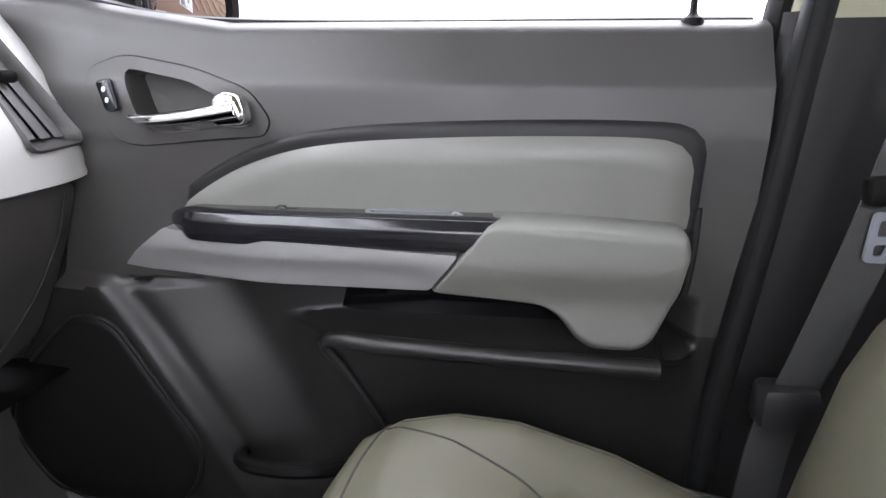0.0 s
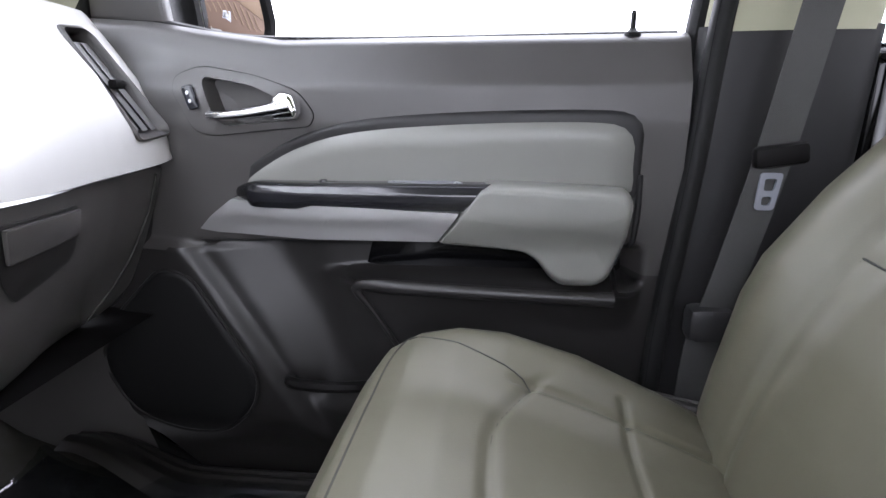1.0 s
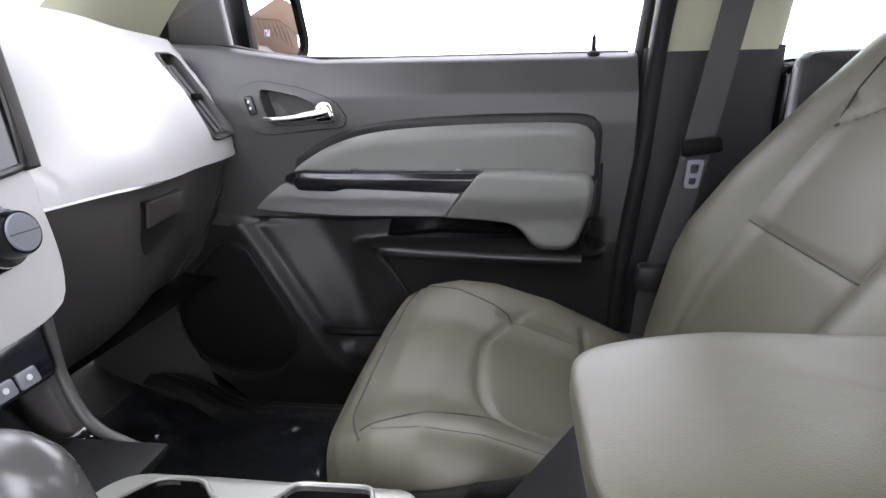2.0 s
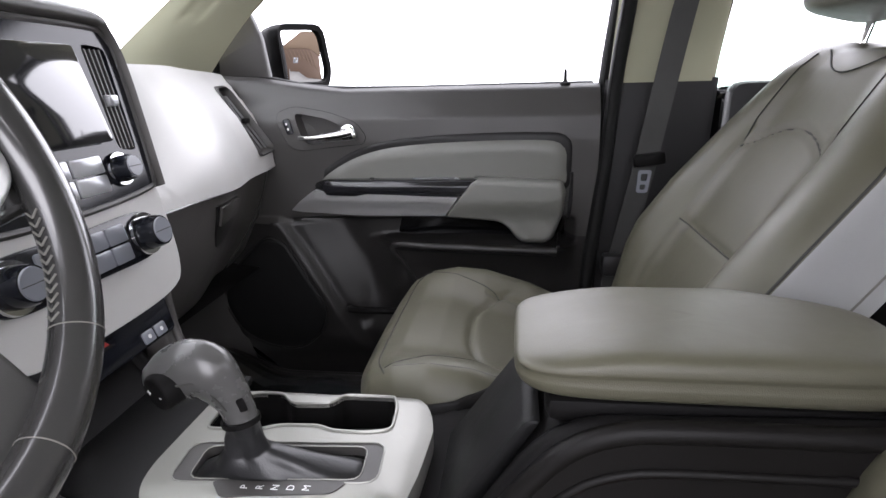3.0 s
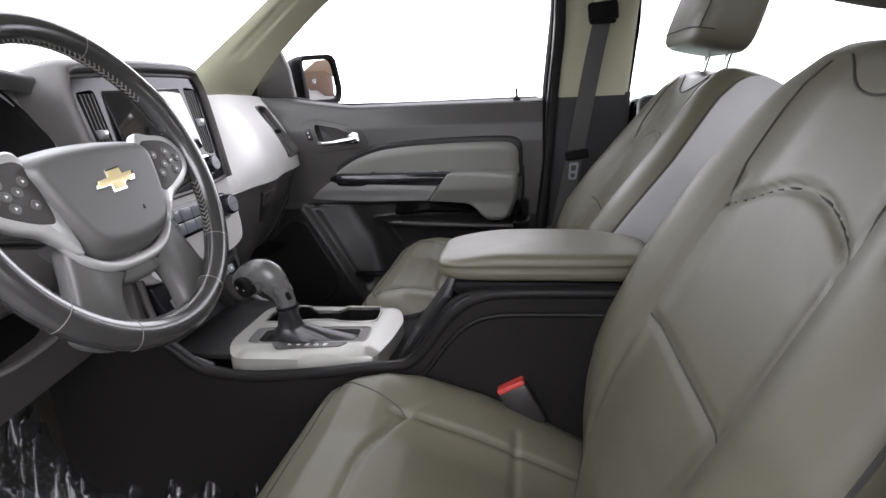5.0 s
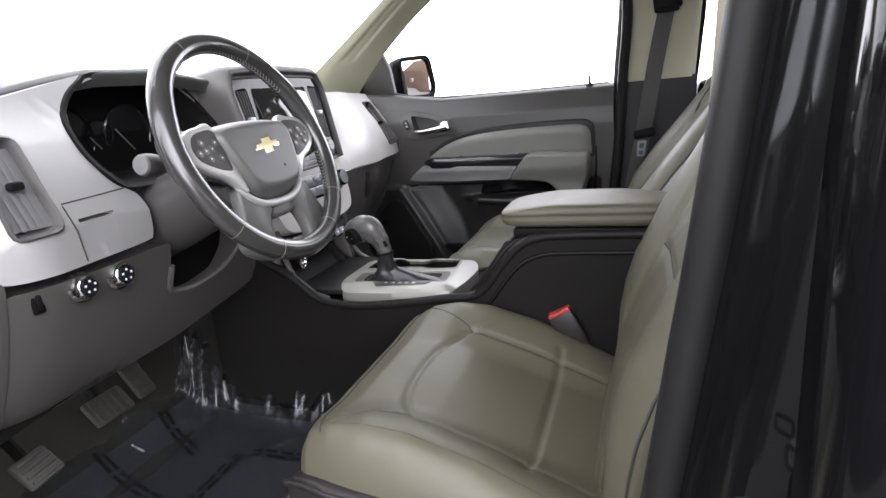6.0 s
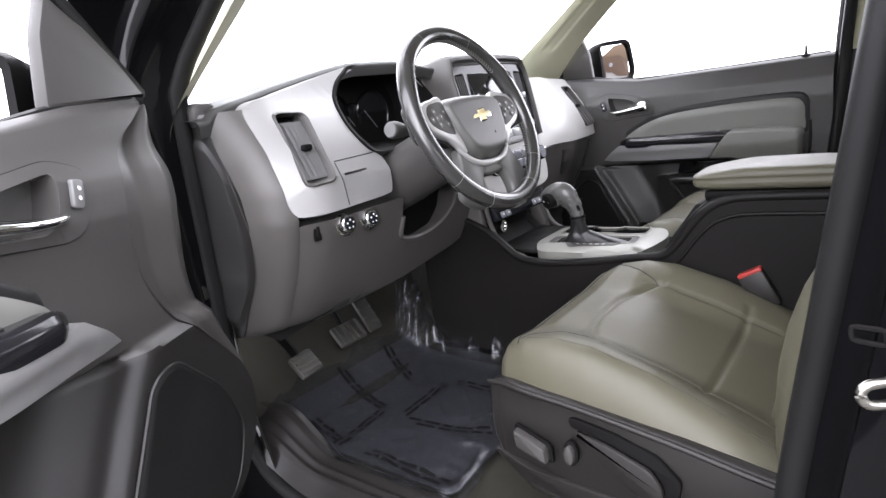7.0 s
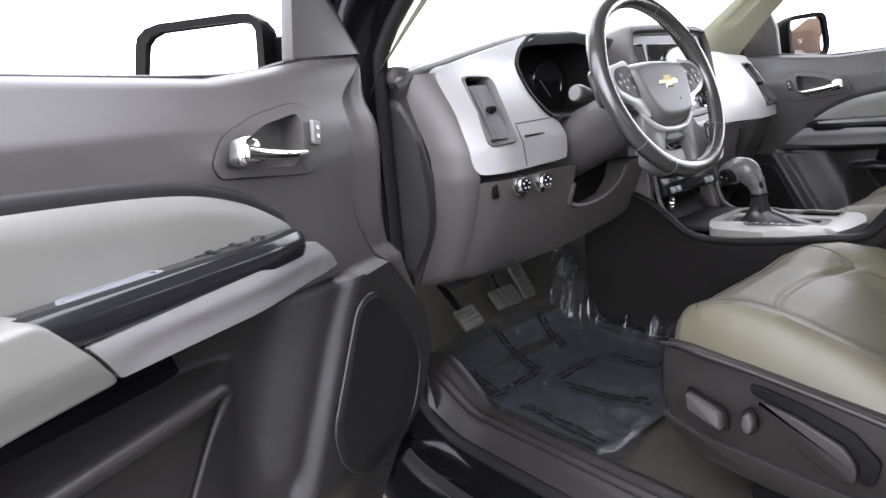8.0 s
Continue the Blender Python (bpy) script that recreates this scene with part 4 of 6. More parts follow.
# side step with perforated tread
step = thing("running_board", (0.2, -0.92, 0.40), "black running board with perforated tan tread", "running board")
part("board", box((0.2, -0.93, 0.42), (2.1, 0.17, 0.05), 0.018), PLASTIC_DARK, step)
holes = []
for i in range(26):
    for j in range(7):
        cx, cy = -0.70 + 0.016 * i, -0.98 + 0.016 * j
        holes.append([(cx - 0.005, cy - 0.005), (cx + 0.005, cy - 0.005), (cx + 0.005, cy + 0.005), (cx - 0.005, cy + 0.005)])
part("tread", sheet([[(-0.72, -0.995), (-0.29, -0.995), (-0.29, -0.865), (-0.72, -0.865)]] + holes, lambda a, b, d: (a, b, 0.453 - d), 0.005, 0), STEP_TREAD, step, "perforated tan tread")
part("tread", box((0.5, -0.93, 0.449), (1.5, 0.13, 0.006), 0.002), STEP_TREAD, step)

# rear bench
bench = thing("rear_bench", (1.15, YC, 0.6), "dark grey rear bench seat", "car seat")
part("cushion", box((1.0, YC, 0.80), (0.5, 1.25, 0.2), 0.05), PLASTIC_DARK, bench)
part("backrest", box((1.30, YC, 1.12), (0.16, 1.25, 0.56), 0.05, rot(0, 12, 0)), PLASTIC_DARK, bench)
for yy in (-0.35, 0.35):
    part("headrest", box((1.34, YC + yy, 1.42), (0.11, 0.26, 0.16), 0.05, rot(0, 12, 0)), PLASTIC_DARK, bench)

# ---- seat belts ----
def ribbon(pts, width, n=40, across=(1, 0, 0)):
    P = curve(pts, n)
    w = Vector(across).normalized() * width / 2
    V, F = [], []
    for p in P:
        p = Vector(p)
        for s, t in ((-1, -0.001), (1, -0.001), (1, 0.001), (-1, 0.001)):
            V.append(tuple(p + w * s + Vector((0, t, 0))))
    for i in range(n - 1):
        for k in range(4):
            F.append((i * 4 + k, (i + 1) * 4 + k, (i + 1) * 4 + (k + 1) % 4, i * 4 + (k + 1) % 4))
    F += [(0, 1, 2, 3), tuple((n - 1) * 4 + k for k in (3, 2, 1, 0))]
    return V, F


for side in (1, -1):
    xo = 0.0 if side > 0 else 0.10
    belt = thing("seat_belt", (0.33 + xo, 0.66 if side > 0 else 2 * YC - 0.66, 0.62), "grey seat belt hanging on the pillar, unbuckled", "seat belt", group="front seat belts")
    web = part("webbing", both(ribbon([(0.41 + xo, 0.65, 1.475), (0.385 + xo, 0.645, 1.35), (0.345 + xo, 0.643, 1.12), (0.315 + xo, 0.655, 0.96), (0.30 + xo, 0.675, 0.86), (0.295 + xo, 0.69, 0.66)], 0.046, 40, (1, 0, 0.1)), side), WEB, belt)
    part("guide", both(join(box((0.412 + xo, 0.655, 1.492), (0.075, 0.02, 0.05), 0.012, rot(0, -6, 0)), box((0.41 + xo, 0.642, 1.468), (0.066, 0.018, 0.014), 0.006)), side), PLASTIC_DARK, belt, "black belt guide loop")
    part("guide_cover", both(box((0.425 + xo, 0.66, 1.535), (0.085, 0.025, 0.055), 0.012), side), BEIGE, belt)
    part("stop", both(box((0.352 + xo, 0.637, 1.135), (0.062, 0.02, 0.026), 0.006, rot(0, -8, 0)), side), PLASTIC_DARK, belt)
    tong = rounded([(-0.013, 0.022), (0.013, 0.022), (0.011, -0.024), (-0.011, -0.024)], 0.005, 4)
    part("tongue", both(sheet([tong, rounded([(-0.007, 0.015), (0.007, 0.015), (0.006, 0.0), (-0.006, 0.0)], 0.003, 3), rounded([(-0.006, -0.007), (0.006, -0.007), (0.005, -0.018), (-0.005, -0.018)], 0.003, 3)],
                              lambda a, b, d: (0.343 + xo + a + 0.1 * b, 0.634 + d, 1.092 + b), 0.004, 0), side), BUTTON, belt, "steel buckle tongue")
    part("anchor_cover", both(box((0.302 + xo, 0.665, 0.905), (0.06, 0.04, 0.05), 0.012), side), PILLAR_BLACK, belt)


# ---- dashboard ----
dash = thing("dashboard", (-0.6, YC, 0.9), "charcoal dashboard with satin silver panels", "dashboard")


def dash_x(y, z):
    """Where the face of the dash lies."""
    x = interp(z, [0.86, 0.90, 0.98, 1.05, 1.11, 1.167, 1.23, 1.288, 1.33, 1.39], [-0.56, -0.50, -0.455, -0.425, -0.405, -0.412, -0.442, -0.482, -0.515, -0.545])
    e = abs(y - YC)
    if y > YC:
        return x - 0.062 * sm(0.36, 0.64, e) - 0.02 * sm(0.71, 0.75, e)
    return x - 0.05 * sm(0.60, 0.74, e) - 0.03 * sm(0.675, 0.75, e) ** 2


def on_dash(off=0.0):
    return lambda a, b, d: (dash_x(a, b) + off - d, a, b)


# soft top
def top_z(y):
    return interp(y, [-0.77, -0.70, -0.58, -0.46, -0.40, -0.28, -0.21, -0.175, 0.14, 0.185, 0.24, 0.45, 0.71], [1.318, 1.335, 1.362, 1.388, 1.397, 1.397, 1.382, 1.372, 1.372, 1.362, 1.338, 1.336, 1.325])


def top_x(y):
    return interp(y, [-0.77, -0.60, -0.42, -0.25, -0.19, -0.165, 0.14, 0.17, 0.24, 0.36, 0.45, 0.60, 0.71], [-0.545, -0.54, -0.53, -0.50, -0.475, -0.455, -0.455, -0.475, -0.525, -0.535, -0.552, -0.588, -0.61])


def dash_top(u, v):
    y = -0.775 + 1.49 * v
    zt, xt = top_z(y), top_x(y)
    x = interp(u, [0, 0.3, 0.7, 0.9, 0.96, 1.0], [-1.06, -0.9, xt - 0.10, xt - 0.012, xt, xt - 0.004])
    z = interp(u, [0, 0.3, 0.7, 0.9, 0.96, 1.0], [1.32, 1.345, zt + 0.004, zt, zt - 0.008, zt - 0.03])
    z = z - (0.012 if abs(y - YC) > 0.72 else 0) * u
    return x, y, z


part("top_pad", surf(dash_top, 60, 140), PLASTIC_SOFT, dash, "black soft dash top", angle=65)

# silver panel in front of the driver's door
drv = curve([(-0.700, 1.318), (-0.64, 1.338), (-0.53, 1.364), (-0.40, 1.391), (-0.385, 1.386), (-0.43, 1.372), (-0.468, 1.348), (-0.498, 1.310), (-0.512, 1.270), (-0.512, 1.238), (-0.500, 1.215), (-0.484, 1.204),
             (-0.471, 1.192), (-0.467, 1.165), (-0.474, 1.130), (-0.490, 1.121), (-0.58, 1.117), (-0.680, 1.115), (-0.705, 1.124), (-0.711, 1.16), (-0.708, 1.24)], 120, closed=True)
lv_hole = rounded([(-0.664, 1.304), (-0.598, 1.300), (-0.614, 1.172), (-0.676, 1.168)], 0.014, 4)
slot = rounded([(-0.588, 1.179), (-0.528, 1.180), (-0.528, 1.175), (-0.588, 1.174)], 0.002, 3)
dp = part("driver_panel", sheet([drv, lv_hole, slot], on_dash(0.012), 0.07, 0.03), SILVER, dash, "satin silver painted dash panel", bevel=0.004, angle=50)
part("panel_groove", tube([on_dash(0.0122)(-0.598, z, 0.0) for z in np.linspace(1.200, 1.120, 10)], 0.0011, 5), SEAM, dp)
part("panel_groove", tube([on_dash(0.0122)(a, 1.203 + 0.03 * (a + 0.598), 0.0) for a in np.linspace(-0.598, -0.49, 10)], 0.0011, 5), SEAM, dp)


def air_vent(name, hole, parent, off, n=5, lean=0.0):
    """Frame, recess and blades in a slanting opening."""
    c = np.mean(np.array(hole), axis=0)
    outer = [(c[0] + (a - c[0]) * 1.06, c[1] + (b - c[1]) * 1.04) for a, b in hole]
    inner = [(c[0] + (a - c[0]) * 0.78, c[1] + (b - c[1]) * 0.91) for a, b in hole]
    k = len(hole)
    f = on_dash(off)
    vent = part(name, loft([[f(a, b, 0.004) for a, b in outer], [f(a, b, -0.004) for a, b in outer], [f(a, b, -0.006) for a, b in hole], [f(a, b, 0.008) for a, b in inner], [f(a, b, 0.03) for a, b in inner]], caps=False),
                PLASTIC, parent, "charcoal air vent", angle=45)
    part("recess", ([f(a, b, 0.03) for a, b in inner], [tuple(range(k))]), PLASTIC_DARK, vent)
    H = np.array(inner)
    zt, zb = H[:, 1].max(), H[:, 1].min()
    def edge(z, s):
        row = [p[0] for p in inner if abs(p[1] - z) < 0.25 * (zt - zb)]
        return (max(row) if s > 0 else min(row))
    tl, tr, bl, br = edge(zt, -1), edge(zt, 1), edge(zb, -1), edge(zb, 1)
    for i in range(n):
        t = (i + 0.5) / n
        p0, p1 = f(tl + (tr - tl) * t, zt - 0.012, 0.010), f(bl + (br - bl) * t, zb + 0.004, 0.006)
        w = Vector((-1, 0, 0)) * 0.0018 + Vector((0, 1, 0)) * 0.0080
        P0, P1 = Vector(p0), Vector(p1)
        V = [tuple(q + w * s + Vector((0, e, 0))) for q in (P0, P1) for s, e in ((-1, -0.0011), (-1, 0.0011), (1, 0.0011), (1, -0.0011))]
        part("blade", (V, [(0, 1, 5, 4), (1, 2, 6, 5), (2, 3, 7, 6), (3, 0, 4, 7), (0, 3, 2, 1), (4, 5, 6, 7)]), VENT_GREY, vent)
    m = f((tl + tr + bl + br) / 4, (zt + zb) / 2, 0.004)
    part("slider", box(m, (0.014, 0.02, 0.012), 0.004), PLASTIC_DARK, vent)
    return vent


air_vent("side_vent", lv_hole, dash, 0.012)
# lower knee panel with the opening under the column
low = [(-0.703, 1.100), (-0.60, 1.100), (-0.435, 1.104), (-0.432, 1.03), (-0.42, 1.008), (-0.36, 1.0), (-0.29, 1.012), (-0.25, 1.045), (-0.235, 1.085), (-0.15, 1.085), (-0.14, 0.96), (-0.20, 0.935), (-0.37, 0.905), (-0.55, 0.888), (-0.703, 0.884)]
kp = part("knee_panel", sheet([rounded(low, 0.012, 4)], on_dash(0.004), 0.07, 0.03), DASH_PLASTIC, dash, "charcoal knee panel", bevel=0.004, angle=50)
part("knee_lip", tube([on_dash(0.004)(a, b, 0.0) for a, b in curve([(-0.432, 1.06), (-0.43, 1.02), (-0.41, 1.006), (-0.36, 0.999), (-0.29, 1.011), (-0.25, 1.044), (-0.24, 1.075)], 30)], 0.006, 8), DASH_PLASTIC, kp)
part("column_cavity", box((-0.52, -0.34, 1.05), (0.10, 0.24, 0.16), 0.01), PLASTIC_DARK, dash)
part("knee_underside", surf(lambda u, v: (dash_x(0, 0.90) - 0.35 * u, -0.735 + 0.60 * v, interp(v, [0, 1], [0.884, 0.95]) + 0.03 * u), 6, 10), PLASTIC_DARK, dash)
part("hood_release", sheet([rounded([(-0.60, 0.905), (-0.555, 0.91), (-0.555, 0.893), (-0.60, 0.889)], 0.004, 3)], on_dash(0.0035), 0.004, 0), PLASTIC, kp)
# light switches
for yy, zz in ((-0.606, 1.083), (-0.542, 1.080)):
    k0 = on_dash(0.0)(yy, zz, 0.0)
    kn = part("light_knob", knob(k0, (1, 0, 0.1), [(0, 0), (0, 0.022), (0.004, 0.022), (0.005, 0.019), (0.018, 0.017), (0.02, 0.015), (0.02, 0)], 28), CHROME, kp, "chrome-ringed rotary switch")
    part("knob_face", knob(Vector(k0) + Vector((0.0202, 0, 0.002)), (1, 0, 0.1), [(0, 0), (0, 0.0125), (0.002, 0.0115), (0.002, 0)], 24), GLOSS_BLACK, kn)
    for a in range(5):
        an = radians(90 + 72 * a)
        part("mark", box(Vector(k0) + Vector((0.0228, 0.008 * math.cos(an), 0.002 + 0.008 * math.sin(an))), (0.0008, 0.003, 0.003), 0), WHITE_MARK, kn)
part("dimmer_wheel", join(box(on_dash(0.001)(-0.665, 1.083, 0.0), (0.006, 0.016, 0.034), 0.002), box(on_dash(0.005)(-0.665, 1.083, 0.0), (0.006, 0.007, 0.022), 0.002)), PLASTIC_DARK, kp)

# grey shoulder between the silver panel and the end cap
part("end_shoulder", surf(lambda u, v: (dash_x(-0.70, 0.886 + 0.432 * v) + 0.008 * (1 - u) - 0.055 * u ** 2.2, -0.698 - 0.062 * u, 0.886 + 0.432 * v), 14, 40), DASH_PLASTIC, dash, "grey shoulder of the dash end", angle=70)
# end caps of the dash
for side in (1, -1):
    capo = rounded([(-0.60, 1.315), (-0.56, 1.30), (-0.518, 1.22), (-0.485, 1.10), (-0.515, 1.0), (-0.585, 0.885), (-0.66, 0.88), (-0.66, 1.30)], 0.02, 4)
    ye = 0.712 if side > 0 else 0.70
    part("end_cap", both(sheet([capo], lambda a, b, d: (a, ye - d, b), 0.02, 0), side), PLASTIC_LOWER, dash, bevel=0.004)
    capi = rounded([(-0.63, 1.285), (-0.57, 1.275), (-0.515, 1.20), (-0.485, 1.09), (-0.50, 1.01), (-0.585, 0.905), (-0.63, 0.91)], 0.03, 5)
    part("fuse_cover", both(pad(capi, ((-0.57, 1.2), (-0.57, 1.0)), lambda a, b, d: (a, ye + d, b), lambda s: 0.006 * sm(0, 0.15, s), 8), side), PLASTIC_LOWER, dash)
    if side < 0:
        part("corner_block", both(box((-0.60, ye - 0.02, 1.318), (0.05, 0.05, 0.045), 0.012), side), PLASTIC, dash)

# instrument cluster: hooded cavity with dials
cl = [(-0.503, 1.312), (-0.472, 1.350), (-0.435, 1.374), (-0.40, 1.388), (-0.28, 1.388), (-0.225, 1.365), (-0.20, 1.32), (-0.205, 1.26), (-0.235, 1.215), (-0.30, 1.205), (-0.465, 1.207), (-0.497, 1.225), (-0.512, 1.265)]
clo = curve(cl, 60, closed=True)
cc = np.array([-0.365, 1.295])
cluster = part("cluster_hood", loft([[on_dash(0.014)(cc[0] + (a - cc[0]) * 1.04, cc[1] + (b - cc[1]) * 1.04, 0.004) for a, b in clo], [on_dash(0.014)(cc[0] + (a - cc[0]) * 1.03, cc[1] + (b - cc[1]) * 1.03, -0.004) for a, b in clo],
                                     [on_dash(0.014)(cc[0] + (a - cc[0]) * 0.97, cc[1] + (b - cc[1]) * 0.96, 0.0) for a, b in clo],
                                     [(-0.60 + 0.1 * (1.39 - b), cc[0] + (a - cc[0]) * 0.88, cc[1] + (b - cc[1]) * 0.85) for a, b in clo]], caps=False), PLASTIC_DARK, dash, "black hooded instrument cluster", angle=45)
part("cluster_face", ([(-0.60 + 0.1 * (1.39 - b), cc[0] + (a - cc[0]) * 0.89, cc[1] + (b - cc[1]) * 0.86) for a, b in clo], [tuple(range(len(clo)))]), PLASTIC_DARK, cluster)
for yy, r in ((-0.43, 0.055), (-0.30, 0.055), (-0.365, 0.03)):
    part("dial", knob((-0.592, yy, 1.285), (1, 0, -0.1), [(0, r), (0.006, r), (0.008, r * 0.96), (0.006, r * 0.92), (0.002, r * 0.9), (0.002, 0)], 36), SWITCH_BLACK, cluster, "round black gauge")
    part("needle", box((-0.584, yy - 0.012, 1.285 - 0.012), (0.001, 0.002, r * 1.0), 0, rot(40, 0, 0)), BUTTON, cluster)

# silver spine between the dials and the screen, and the big panel on the passenger's side
mid = curve([(-0.235, 1.375), (-0.19, 1.372), (-0.165, 1.35), (-0.165, 1.20), (-0.15, 1.10), (-0.19, 1.095), (-0.235, 1.10), (-0.24, 1.20), (-0.205, 1.24), (-0.20, 1.32)], 60, closed=True)
part("centre_cheek", sheet([mid], on_dash(0.016), 0.02, 0.03), SILVER, dash, "satin silver cheek", bevel=0.004, angle=50)
pv_hole = rounded([(0.602, 1.294), (0.652, 1.296), (0.690, 1.158), (0.614, 1.153)], 0.012, 4)
pas = curve([(0.155, 1.345), (0.22, 1.334), (0.45, 1.333), (0.66, 1.324), (0.705, 1.305), (0.715, 1.24), (0.708, 1.16), (0.695, 1.125), (0.60, 1.116), (0.45, 1.121), (0.28, 1.128), (0.15, 1.13), (0.135, 1.145), (0.14, 1.20)], 100, closed=True)
part("passenger_panel", sheet([pas, pv_hole], lambda a, b, d: (dash_x(a, b) + 0.016 - d - 0.035 * sm(0.30, 0.12, a) * sm(1.05, 1.3, b), a, b), 0.02, 0.03), SILVER_LIT, dash, "broad satin silver passenger panel", bevel=0.004, angle=50)
air_vent("side_vent", pv_hole, dash, 0.016, 3)
# glove box
gb = rounded([(0.125, 1.123), (0.28, 1.121), (0.45, 1.114), (0.60, 1.109), (0.69, 1.114), (0.70, 1.06), (0.69, 0.93), (0.62, 0.885), (0.16, 0.875), (0.11, 0.93)], 0.02, 4)
gl = part("glove_box", sheet([gb], lambda a, b, d: (dash_x(a, b) - 0.004 - d, a, b), 0.02, 0.03), DASH_PLASTIC, dash, "grey glove box lid", bevel=0.005, angle=50)
part("lid_line", tube([on_dash(-0.002)(a, b, 0.0) for a, b in curve([(0.67, 1.102), (0.668, 1.04), (0.64, 0.95), (0.60, 0.9)], 20)], 0.0016, 5), SEAM, gl)
gh = [(0.336, 1.103), (0.482, 1.094), (0.492, 1.045), (0.486, 1.028), (0.374, 1.018), (0.350, 1.045)]
part("latch_recess", sheet([rounded(gh, 0.006, 3)], on_dash(-0.002), 0.004, 0.02), PLASTIC_LOWER, gl)
part("latch", prism(rounded([(0.340, 1.100), (0.478, 1.091), (0.483, 1.058), (0.350, 1.063)], 0.004, 3), on_dash(-0.001), 0.0, -0.006, 0.002), DASH_PLASTIC, gl, "glove box latch paddle")
part("dash_underside", surf(lambda u, v: (-0.52 - 0.4 * u, 0.10 + 0.60 * v, 0.878 + 0.03 * u), 6, 8), PLASTIC_DARK, dash)

# ---- centre stack ----
stack = thing("centre_stack", (-0.45, 0.0, 0.95), "black centre stack with screen, radio and climate knobs", "car console")
SY = -0.008
up = Vector((-0.22, 0, 1.0)).normalized()
nrm = Vector((1.0, 0, 0.22)).normalized()
so = Vector((-0.455, SY, 1.362)) + nrm * 0.012
st_map = lambda a, b, d: tuple(so + Vector((0, 1, 0)) * a + up * b + nrm * d)
bez = curve([(-0.172, -0.03), (-0.165, -0.006), (-0.145, 0.004), (0, 0.007), (0.145, 0.004), (0.165, -0.006), (0.172, -0.03), (0.168, -0.12), (0.160, -0.182), (0.145, -0.200), (0, -0.208), (-0.145, -0.200), (-0.160, -0.182), (-0.168, -0.12)], 80, closed=True)
scr = rounded([(-0.103, -0.018), (0.103, -0.018), (0.103, -0.135), (-0.103, -0.135)], 0.006, 3)
vl = rounded([(-0.158, -0.02), (-0.118, -0.016), (-0.118, -0.145), (-0.150, -0.15)], 0.008, 3)
vr = [(-a, b) for a, b in reversed(vl)]
part("bezel", sheet([bez, vl, vr], lambda a, b, d: st_map(a, b, 0.008 - d), 0.03, 0.03), GLOSS_BLACK, stack, "glossy black screen surround", bevel=0.004, angle=50)
part("bezel_rim", tube([st_map(a * 1.015, b, 0.006) for a, b in bez], 0.0045, 8, closed=True), PLASTIC, stack)
arc = curve([(-0.163, -0.20), (-0.170, -0.12), (-0.174, -0.04), (-0.166, -0.004), (-0.146, 0.008), (0, 0.012), (0.146, 0.008), (0.166, -0.004), (0.174, -0.04), (0.170, -0.12), (0.163, -0.20)], 80)
hood_rings = []
for off, dep in ((0.0, 0.004), (0.001, 0.014), (0.006, 0.0195), (0.014, 0.017), (0.022, 0.006), (0.028, -0.02), (0.030, -0.07)):
    row = []
    for k, p in enumerate(arc):
        q0, q1 = arc[max(0, k - 1)], arc[min(79, k + 1)]
        tx, ty = q1[0] - q0[0], q1[1] - q0[1]
        ln = math.hypot(tx, ty)
        row.append(st_map(p[0] - ty / ln * off * 0.45, p[1] + tx / ln * off, dep))
    hood_rings.append(row)
part("screen_hood", loft(hood_rings, caps=False, closed=False), DASH_PLASTIC, stack, "rounded grey hood round the screen", angle=80)
part("screen", prism(scr, lambda a, b, d: st_map(a, b, d - 0.07 * (b + 0.018)), 0.005, 0.0095, 0.001), SCREEN, stack, "switched-off touch screen")
for s in (-1, 1):
    for i in range(4):
        a = s * (0.1235 + 0.0085 * i)
        q0, q1 = Vector(st_map(a, -0.022, 0.0)), Vector(st_map(a - s * 0.001 * i, -0.146, 0.0))
        w = nrm * 0.008
        V = [tuple(q + w * k + Vector((0, e, 0))) for q in (q0, q1) for k, e in ((-1, -0.001), (-1, 0.001), (1, 0.001), (1, -0.001))]
        part("vent_blade", (V, [(0, 1, 5, 4), (1, 2, 6, 5), (2, 3, 7, 6), (3, 0, 4, 7), (0, 3, 2, 1), (4, 5, 6, 7)]), PLASTIC, stack)
    part("vent_slider", box(st_map(s * 0.136, -0.085, 0.008), (0.012, 0.018, 0.014), 0.003), BUTTON_PALE, stack)
    part("vent_back", sheet([vl if s < 0 else vr], lambda a, b, d: st_map(a * 0.98, b, -0.02 - d), 0.002, 0), PLASTIC_DARK, stack)
part("stack_core", box(so - nrm * 0.075 - up * 0.11, (0.10, 0.33, 0.24), 0.02, rot(0, -12.4, 0)), PLASTIC_DARK, stack)


def turn_knob(a, b, d, r, h, parent, label):
    c = st_map(a, b, d)
    k = part("knob", knob(c, nrm, [(0, 0), (0, r * 1.15), (0.004, r * 1.15), (0.005, r), (h * 0.8, r * 0.94), (h, r * 0.86), (h, 0)], 32), GLOSS_BLACK, parent, label)
    part("knob_cap", knob(Vector(c) + nrm * (h + 0.0002), nrm, [(0, 0), (0, r * 0.78), (0.0015, r * 0.74), (0.0015, 0)], 28), BUTTON, k)
    part("cap_line", box(Vector(c) + nrm * (h + 0.0018), (0.0006, r * 1.45, 0.0008), 0), SEAM, k)
    part("knob_ring", knob(Vector(c) + nrm * 0.001, nrm, [(0, r * 1.1), (0, r * 1.28), (0.004, r * 1.24), (0.004, r * 1.1)], 32), CHROME, k)
    return k


